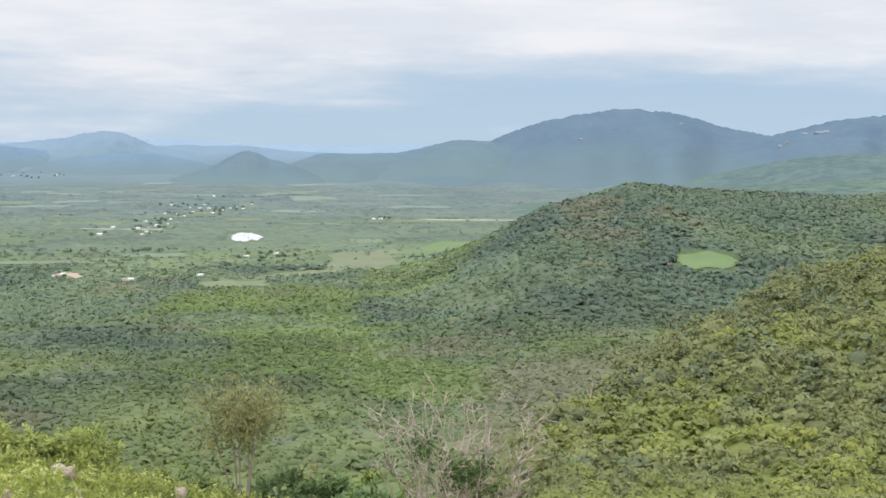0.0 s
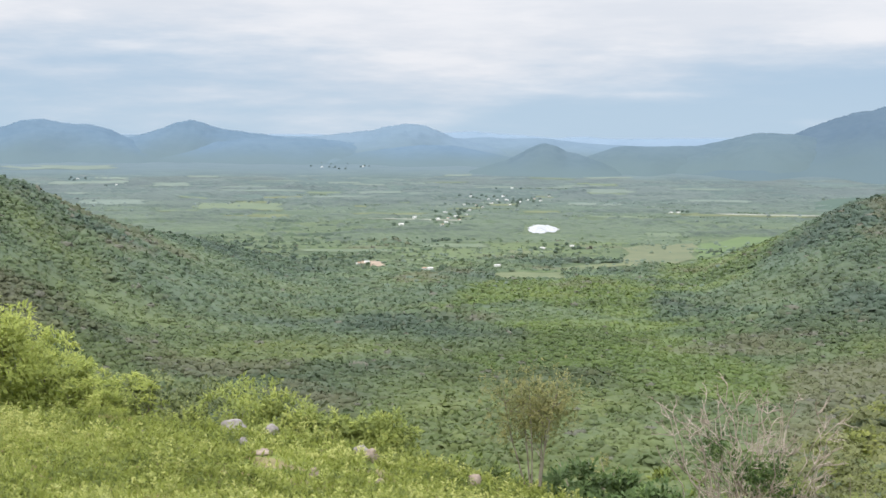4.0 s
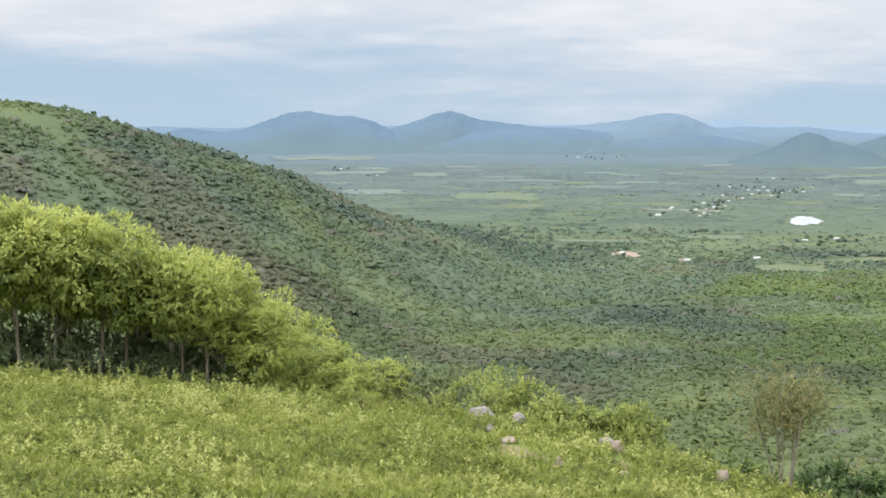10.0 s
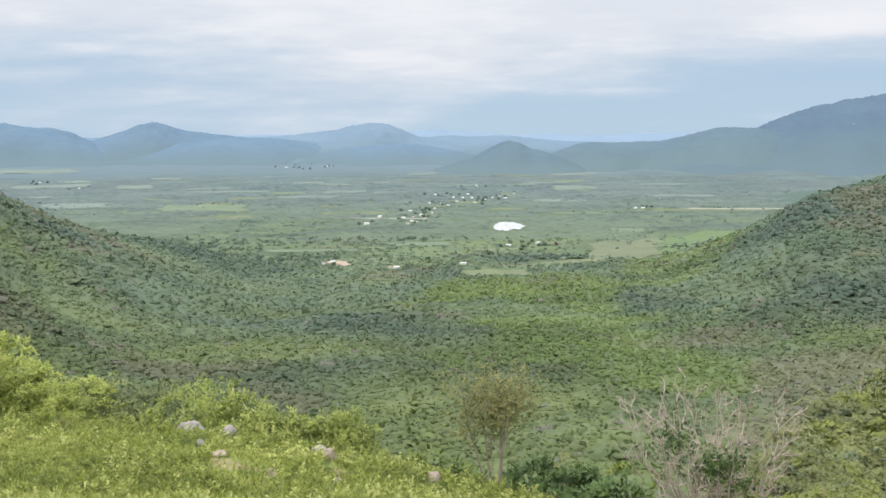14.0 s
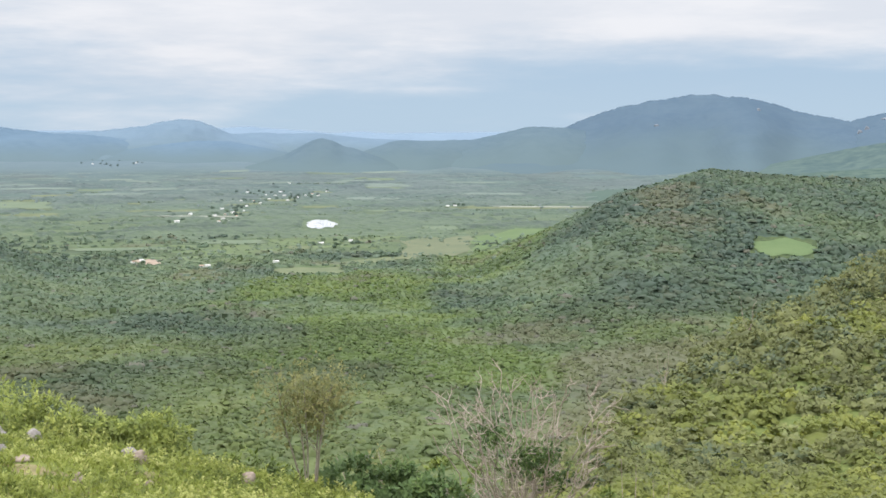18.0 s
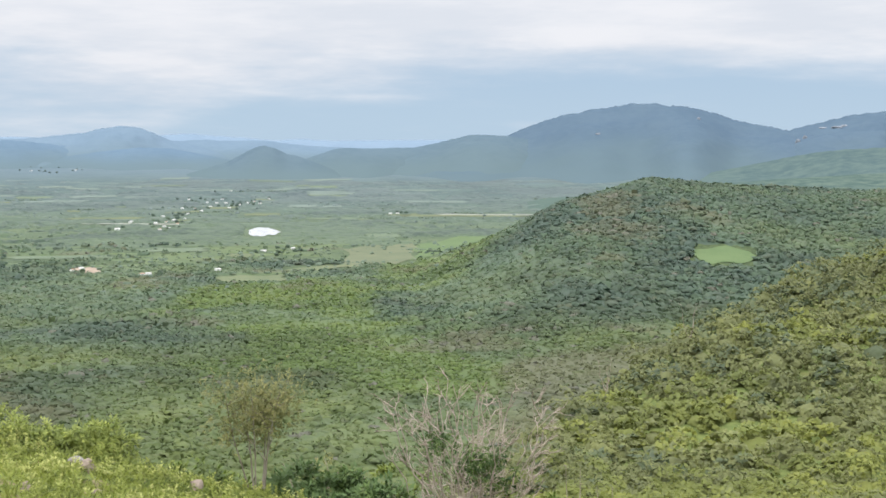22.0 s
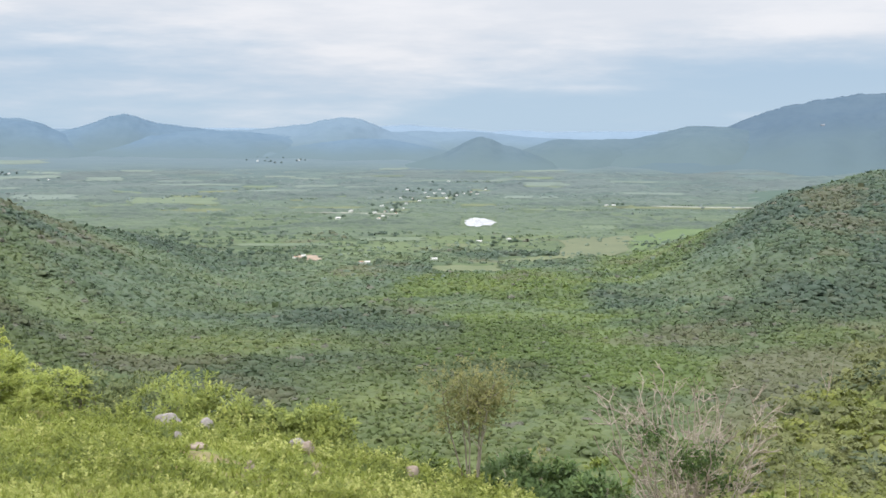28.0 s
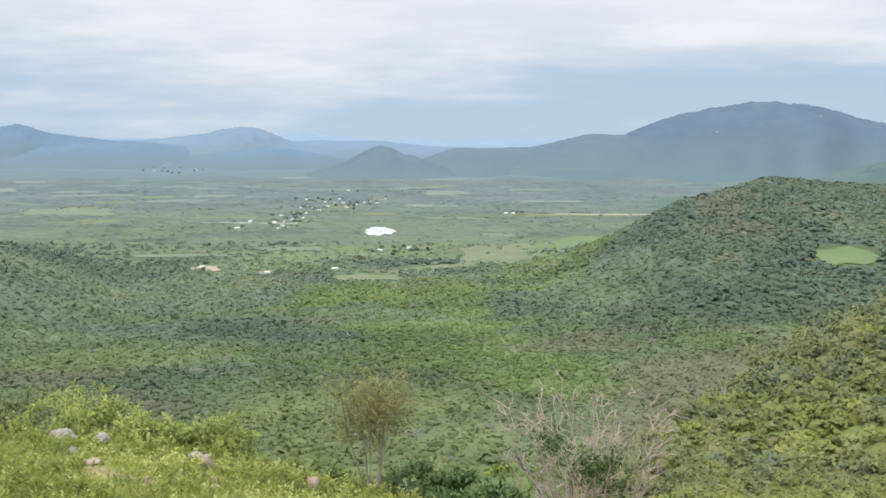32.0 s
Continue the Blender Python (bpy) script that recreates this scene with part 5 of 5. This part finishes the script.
def patch(name, az0, az1, d0, d1, mat, label, seed, lift=0.9, slant=0.0, category="field", round_off=False):
    """A field lying on the land, with uneven edges."""
    nu, nv = 24, 14
    PATCHES.append(((az0 + az1) / 2, abs(az0 - az1) / 2, (d0 + d1) / 2, abs(d1 - d0) / 2))
    u, v = np.meshgrid(np.linspace(0, 1, nu), np.linspace(0, 1, nv), indexing="ij")
    rag = 0.05
    A = az0 + (az1 - az0) * (u + rag * np.sin(v * 9 + seed) * (np.abs(u - 0.5) * 2))
    D = d0 + (d1 - d0) * (v + rag * 1.6 * np.sin(u * 11 + seed * 2) * (np.abs(v - 0.5) * 2)) + slant * (u - 0.5)
    if round_off:
        D = (d0 + d1) / 2 + (D - (d0 + d1) / 2) * np.sqrt(np.clip(1 - (2 * u - 1) ** 2, 0.02, 1)) ** 0.8
    x, y = polar(A, D)
    me = mesh_from(name, np.stack([x, y, land(x, y) + lift], -1).reshape(-1, 3), grid_faces(nu, nv), 4, mat, True)
    return tagged(new(name, me), label, category, kind="structure")


def build_fields():
    patch("field_crop", -3.3, -5.7, 1000, 1042, M_GREENFIELD, "bright green crop field on the wooded hill", 1, 0.35, 10, "field", True)
    patch("field_tan", 11.0, 8.2, 1290, 1500, M_FALLOW, "dull tan fallow field at the foot of the hill", 2, 0.45, 60)
    patch("field_tan_strip", 13.6, 10.6, 1230, 1275, M_TANFIELD, "narrow tan field below the hill", 3, 0.45, 90)
    patch("field_pale_green", 8.2, 4.6, 1430, 1620, M_GREENFIELD, "pale green grassy strip beside the wooded hill", 4, 0.45, 250)
    patch("field_knoll", 16.3, 13.6, 1125, 1185, M_TANFIELD, "yellowish cleared knoll in the valley", 5, 0.5)
    k = 6
    for a0, a1, e0, e1, m in (
        (33.3, 30.8, -2.98, -2.78, 0), (28.8, 25.3, -3.2, -2.93, 0), (34.4, 31.5, -2.15, -2.02, 0), (30.4, 29.0, -2.25, -2.1, 0), (27.8, 24.2, -2.45, -2.38, 0),
        (36.2, 32.0, -1.55, -1.4, 1), (22.2, 19.3, -3.42, -3.33, 1), (12.6, 10.0, -3.45, -3.38, 0), (13.4, 12.2, -2.95, -2.85, 0), (12.0, 11.2, -2.95, -2.87, 0),
        (12.6, 11.0, -2.35, -2.28, 0), (9.2, 3.6, -3.32, -3.24, 1), (15.2, 13.8, -3.28, -3.2, 1), (26.5, 25.0, -3.55, -3.4, 1), (24.0, 21.5, -2.7, -2.62, 0),
        (20.0, 18.6, -2.55, -2.48, 0), (8.6, 6.0, -2.75, -2.66, 0), (10.2, 8.8, -4.2, -4.05, 0), (19.5, 16.8, -4.75, -4.6, 0), (24.5, 20.5, -4.95, -4.85, 0), (15.8, 14.9, -5.0, -4.85, 1),
    ):
        # the farthest fields take the haze-tinted pasture
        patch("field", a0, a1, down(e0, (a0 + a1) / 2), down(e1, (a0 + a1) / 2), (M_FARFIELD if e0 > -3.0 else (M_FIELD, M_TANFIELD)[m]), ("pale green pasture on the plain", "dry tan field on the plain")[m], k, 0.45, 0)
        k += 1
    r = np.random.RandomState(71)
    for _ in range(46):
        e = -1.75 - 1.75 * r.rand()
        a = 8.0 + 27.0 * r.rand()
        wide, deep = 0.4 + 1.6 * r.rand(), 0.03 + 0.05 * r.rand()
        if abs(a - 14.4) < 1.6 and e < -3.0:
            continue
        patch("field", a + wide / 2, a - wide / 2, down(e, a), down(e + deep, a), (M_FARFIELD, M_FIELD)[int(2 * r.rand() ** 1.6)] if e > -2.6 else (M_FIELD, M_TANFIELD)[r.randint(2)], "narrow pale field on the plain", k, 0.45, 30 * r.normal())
        k += 1
    patch("road", 22.5, 16.6, down(-3.62), down(-3.58), M_TRACK, "pale dirt road through the village", 40, 0.6, -60, "road")
    patch("road_east", 7.2, 3.2, down(-3.26), down(-3.22), M_TRACK, "pale dirt road across the plain", 41, 0.7, 0, "road")
    patch("yard", 21.95, 20.95, down(-5.55), down(-5.35), M_EARTH, "bare red earth yard round a farmhouse", 42, 0.5, 0, "yard")


build_fields()


def build_pond():
    n = 72
    a = np.arange(n) / n * 2 * math.pi
    wob = 1 + 0.05 * np.sin(11 * a + 1) + 0.05 * np.sin(17 * a) - 0.22 * np.exp(-(((a - 5.3) / 0.25) ** 2)) + 0.10 * np.sin(2 * a + 0.6) + 0.08 * np.sin(3 * a + 2.0) + 0.05 * np.sin(7 * a)
    gx, gy = polar(*np.meshgrid(np.linspace(13.6, 15.4, 12), np.linspace(1610, 1815, 12)))
    level = float(land(gx, gy).max()) + 0.25
    bm = bmesh.new()
    loops = []
    for s in (0.0001, 0.5, 1.0):
        row = []
        for k in range(n):
            x, y = polar(14.45 - 0.58 * s * wob[k] * math.cos(a[k]), 1712 + 82 * s * wob[k] * math.sin(a[k]) - 12 * math.cos(a[k]))
            row.append(bm.verts.new((float(x), float(y), level)))
        loops.append(row)
    for p, q in zip(loops, loops[1:]):
        for k in range(n):
            bm.faces.new((p[k], q[k], q[(k + 1) % n], p[(k + 1) % n]))
    bmesh.ops.recalc_face_normals(bm, faces=bm.faces)
    if sum(f.normal.z for f in bm.faces) < 0:
        bmesh.ops.reverse_faces(bm, faces=bm.faces)
    me = bpy.data.meshes.new("water_pond")
    bm.to_mesh(me)
    bm.free()
    me.materials.append(M_WATER)
    tagged(new("water_pond", me), "still pond mirroring the white sky", "water", kind="structure")


build_pond()


def box(name, x0, x1, y0, y1, z0, z1, mat):
    v = np.array([(x, y, z) for z in (z0, z1) for x, y in ((x0, y0), (x1, y0), (x1, y1), (x0, y1))], float)
    f = np.array([(3, 2, 1, 0), (4, 5, 6, 7), (0, 1, 5, 4), (1, 2, 6, 5), (2, 3, 7, 6), (3, 0, 4, 7)])
    return mesh_from(name, v, f, 4, mat)


def gable_mesh(name, w, dpt, h):
    bm = bmesh.new()
    p = [bm.verts.new(c) for c in ((-w, -dpt, 0), (w, -dpt, 0), (w, dpt, 0), (-w, dpt, 0), (-w, -dpt, h), (w, -dpt, h), (w, dpt, h), (-w, dpt, h), (-w, 0, h + dpt * 0.42), (w, 0, h + dpt * 0.42))]
    for f in ((0, 1, 5, 4), (2, 3, 7, 6), (1, 2, 6, 9, 5), (3, 0, 4, 8, 7), (0, 3, 2, 1)):
        bm.faces.new([p[i] for i in f])
    me = bpy.data.meshes.new(name)
    bm.to_mesh(me)
    bm.free()
    me.materials.append(M_WHITE)
    return me


def roof_mesh(name, w, dpt, h, mat):
    e, th = 0.4, 0.14
    k = 0.42
    prof = [(-dpt - e, h - e * k), (0, h + dpt * k), (dpt + e, h - e * k), (dpt + e, h - e * k + th), (0, h + dpt * k + th), (-dpt - e, h - e * k + th)]
    v = np.array([(x, y, z + 0.02) for x in (-w - e, w + e) for y, z in prof])
    f = [(i, (i + 1) % 6, (i + 1) % 6 + 6, i + 6) for i in range(6)]
    f += [(5, 4, 1, 0), (4, 3, 2, 1), (6, 7, 10, 11), (7, 8, 9, 10)]
    return mesh_from(name, v, np.array(f), 4, mat)


def house(kind):
    w, dpt, h, roof = ((4.2, 2.9, 2.7, M_TILE), (3.4, 2.6, 2.6, M_REDTILE), (5.6, 2.8, 2.8, M_TILE))[kind]
    label = ("small white-walled house with a pale roof", "small white-walled house with a clay tile roof", "long white-walled farmhouse with a pale roof")[kind]
    ob = thing("house", 0, 0, 0, label, "house", "houses of the village")
    part("wall", gable_mesh("wall", w, dpt, h), ob, "limewashed walls")
    part("roof", roof_mesh("roof", w, dpt, h, roof), ob)
    part("door", box("door", -0.45, 0.45, -dpt - 0.05, -dpt + 0.05, 0.0, 2.05, M_DOOR), ob)
    for x in (-w * 0.6, w * 0.6):
        w1 = part("window", box("window", x - 0.55, x + 0.55, -dpt - 0.04, -dpt + 0.05, 0.95, 2.05, M_TILE), ob, "pale wooden window frame")
        for q in (-0.26, 0.26):
            part("pane", box("pane", x + q - 0.22, x + q + 0.22, -dpt - 0.06, -dpt - 0.02, 1.03, 1.97, M_DOOR), w1)
    return ob


def build_houses():
    r = np.random.RandomState(55)
    kinds = [house(k) for k in range(3)]
    placed = set()
    spots = [
        (19.77, -3.53, 2), (20.31, -3.83, 0), (18.49, -3.31, 2), (17.48, -3.21, 0), (17.61, -3.41, 0), (18.62, -3.84, 1), (18.28, -3.81, 0), (18.79, -3.59, 0), (16.94, -3.09, 0),
        (16.57, -2.92, 2), (16.32, -2.78, 0), (15.94, -2.78, 2), (15.81, -2.98, 0), (17.71, -2.98, 0), (15.08, -2.77, 0), (14.55, -2.79, 2), (15.73, -2.28, 0), (17.45, -2.63, 0),
        (21.74, -5.40, 0), (16.31, -5.52, 2), (19.35, -5.67, 1), (19.1, -5.66, 0), (14.44, -4.76, 2), (13.22, -4.66, 0), (18.35, -3.55, 1), (18.05, -3.48, 0), (17.9, -3.62, 1),
        (17.2, -3.0, 1), (16.7, -2.75, 0), (15.4, -2.85, 0), (14.8, -2.72, 1), (18.45, -3.72, 0), (16.1, -2.62, 2), (14.2, -2.6, 0), (22.1, -5.45, 1),
        (8.9, -3.2, 2), (9.2, -3.22, 0), (33.4, -1.95, 2), (31.9, -2.2, 0), (23.6, -1.45, 2), (22.9, -1.5, 0), (23.2, -1.3, 0), (21.9, -1.42, 0), (17.9, -1.22, 2), (17.2, -1.24, 0), (19.6, -1.3, 0),
    ]
    for a, e, k in spots:
        far = down(e, a)
        PATCHES.append((a, 0.26, far - 8, 16))
        x, y, z = at_land(a, far)
        s = 0.66 + 0.16 * r.rand()
        m = pose(x, y, z - 0.1, 0, 0, a + r.choice((-25, 8, 20, 60)) + 10 * r.rand()) @ Matrix.Scale(s, 4)
        if k in placed:
            copy_thing(kinds[k], m)
        else:
            kinds[k].matrix_basis = m
            placed.add(k)


build_houses()
build_woods()


def build_plain_scrub():
    """Low thickets, field hedges and trees that mottle the plain, left open over fields, yards and water."""
    r = np.random.RandomState(67)
    az = np.arange(-20, 50, 0.16)
    dd = np.geomspace(1440, 3750, 235)
    D, A = np.meshgrid(dd, az, indexing="ij")
    D = D * (1 + 0.0012 * r.normal(size=D.shape))
    A = A + 0.035 * r.normal(size=A.shape)
    x, y = polar(A, D)
    z = land(x, y)
    wx, wy = x + 22 * wave(x, y, 240, 95), y + 22 * wave(x, y, 260, 96)
    u, v = wx * 0.93 + wy * 0.36, wy * 0.93 - wx * 0.36
    line = np.minimum(np.abs((u / 120 + 0.3 * np.floor(v / 85)) % 1 - 0.5) * 120, np.abs((v / 85) % 1 - 0.5) * 85)
    hedge = smoothstep(line, 8.0, 3.0) * smoothstep(bumps(x, y, 55, 97), 0.35, 0.55)
    thicket = smoothstep(bumps(x, y, 140, 98) + 0.7 * bumps(x, y, 48, 99) + 0.35 * bumps(x, y, 17, 100), 0.92, 1.20)
    stray = smoothstep(bumps(x, y, 13, 101), 0.86, 0.94)
    cover = np.maximum(np.maximum(hedge, thicket), stray)
    cover = cover * np.where(D > 2300, 1.0, smoothstep(z, 30, 14))
    cover = cover * (1 - cleared(A, D)) * smoothstep(D, 1450, 1560) * smoothstep(D, 3600, 2700)
    dome, own = crown_field(x, y, 8.5, 88)
    high = (0.7 + 3.0 * dome + 1.2 * hedge + 0.25 * r.normal(size=x.shape)) * (0.6 + 0.5 * bumps(x, y, 35, 102))
    top = high * cover - 1.4 * smoothstep(cover, 0.5, 0.1)
    tint = np.clip(0.42 + 0.45 * (own - 0.5) + 0.5 * (bumps(x, y, 90, 103) - 0.5), 0, 1)
    # cool paints the haze in, thicker farther out
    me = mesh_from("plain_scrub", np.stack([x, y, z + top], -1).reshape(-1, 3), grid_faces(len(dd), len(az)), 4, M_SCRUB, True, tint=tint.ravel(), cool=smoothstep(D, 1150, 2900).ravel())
    tagged(new("plain_scrub", me), "dull green thickets and hedges between the fields of the plain", "scrub", kind="stuff")


build_plain_scrub()


def build_plain_trees():
    r = np.random.RandomState(66)
    # scattered trees and thickets over the farmland
    az = -20 + 70 * r.rand(14000)
    d = np.exp(np.log(1050) + (np.log(3600) - np.log(1050)) * r.rand(14000))
    x, y = polar(az, d)
    clump = wave(x, y, 260, 91) + 0.8 * wave(x * 0.5, y, 110, 92) + 0.5 * r.normal(size=len(x))
    z = land(x, y)
    keep = (clump > 0.35) & (z < 14) & (d < 2450) & (np.hypot((az - 14.48) / 0.8, (d - 1712) / 110) > 1)
    x, y, z, d = x[keep], y[keep], z[keep], d[keep]
    n = len(x)
    rad = 2.1 * (0.5 + 0.9 * r.rand(n) ** 2) * np.where(d > 2200, 1.3, 1.0)
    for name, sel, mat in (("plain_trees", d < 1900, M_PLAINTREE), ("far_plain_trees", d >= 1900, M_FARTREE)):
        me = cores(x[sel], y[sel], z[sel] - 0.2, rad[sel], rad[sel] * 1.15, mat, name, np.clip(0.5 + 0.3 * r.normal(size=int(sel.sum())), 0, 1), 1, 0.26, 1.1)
        tagged(new(name, me), "scattered trees and thickets on the farmed plain", "trees", kind="stuff")
    # shade trees between the houses
    ha, hd = np.array([(p[0], p[2]) for p in PATCHES[-46:]]).T
    pick = np.repeat(np.arange(len(ha)), 7)
    tx, ty = polar(ha[pick] + 0.33 * r.normal(size=len(pick)), hd[pick] + 4 + 22 * r.normal(size=len(pick)))
    off = cleared(np.degrees(np.arctan2(-tx, ty)), np.hypot(tx, ty)) < 0.7
    tx, ty = tx[off], ty[off]
    rad = 1.7 + 1.3 * r.rand(len(tx))
    me = cores(tx, ty, land(tx, ty) - 0.2, rad, rad * 1.6, M_SCRUB, "village_trees", np.clip(0.15 + 0.15 * r.normal(size=len(tx)), 0, 1), 2, 0.2, 0.9)
    # these trees carry the painted haze as well, by distance
    attach(me, "cool", np.repeat(smoothstep(np.hypot(tx, ty), 1300, 3200), len(CORES[2][0])))
    tagged(new("village_trees", me), "dark shade trees between the village houses", "trees", kind="stuff")
    # hedges along field edges
    hx, hy = [], []
    for _ in range(50):
        a0, dd = -6 + 44 * r.rand(), math.exp(math.log(1150) + math.log(2.9) * r.rand())
        wide, slant = (1.0 + 3.0 * r.rand()), r.normal() * 40
        m = int(wide * dd * 0.01745 / 4.5)
        u = np.arange(m) / max(m, 1)
        px, py = polar(a0 + wide * u, dd + slant * u + 3 * r.normal(size=m))
        hx.append(px)
        hy.append(py)
    x, y = np.concatenate(hx), np.concatenate(hy)
    z = land(x, y)
    d, az = np.hypot(x, y), np.degrees(np.arctan2(-x, y))
    keep = (z < 8) & (np.hypot((az - 14.48) / 0.8, (d - 1712) / 110) > 1)
    x, y, z = x[keep], y[keep], z[keep]
    rad = 1.9 * (0.5 + 0.8 * r.rand(len(x)))
    me = cores(x, y, z - 0.2, rad, rad * 1.2, M_PLAINTREE, "hedges", np.clip(0.3 + 0.2 * r.normal(size=len(x)), 0, 1), 1, 0.26, 1.1)
    tagged(new("hedges", me), "dark hedges along the field edges", "hedge", kind="stuff")


build_plain_trees()


def on_hill(name, az, el):
    """The place on a hill's front at that azimuth and slope angle."""
    line, x, y, z = HILLS[name]
    i = int(np.argmin(np.abs(line - az)))
    j = int(np.argmin(np.abs(np.degrees(np.arctan2(z[i] - EYE, np.hypot(x[i], y[i]))) - el)))
    return float(x[i, j]), float(y[i, j]), float(z[i, j])


def build_outcrops():
    ridge_name, mount = "backdrop_east_ridge", "backdrop_big_mountain"
    for k, (on, a, el, w, h) in enumerate((
        (ridge_name, -8.8, 0.46, 16, 4.5), (ridge_name, -8.35, 0.38, 11, 4), (ridge_name, -9.15, 0.54, 11, 4), (ridge_name, -7.55, 0.02, 7, 8), (ridge_name, -7.4, -0.12, 6, 7),
        (mount, -3.45, 0.78, 5, 7), (mount, -3.3, 0.70, 4, 6), (mount, 0.6, 0.1, 7, 4), (ridge_name, -15.4, 0.8, 6, 5),
    )):
        bm = bmesh.new()
        bmesh.ops.create_icosphere(bm, subdivisions=2, radius=1)
        off = Vector((k * 5.3, 2, 0))
        for v in bm.verts:
            p = v.co.copy()
            q = 1 + 0.4 * noise.noise(p * 1.3 + off) + 0.15 * noise.noise(p * 3.7 + off)
            v.co = Vector((p.x * w * q, p.y * w * 0.5 * q, p.z * h * q))
        me = bpy.data.meshes.new("outcrop")
        bm.to_mesh(me)
        bm.free()
        me.materials.append(M_OUTCROP)
        ob = new("outcrop", me)
        x, y, z = on_hill(on, a, el)
        ob.matrix_basis = pose(x, y, z, 0, 0, a)
        tagged(ob, "pale bare rock outcrop on the wooded ridge", "outcrop", "outcrops")


M_OUTCROP = plain_material("pale_bare_rock", (0.165, 0.185, 0.21), (0.225, 0.245, 0.27), 0.05, 0.9)
build_outcrops()
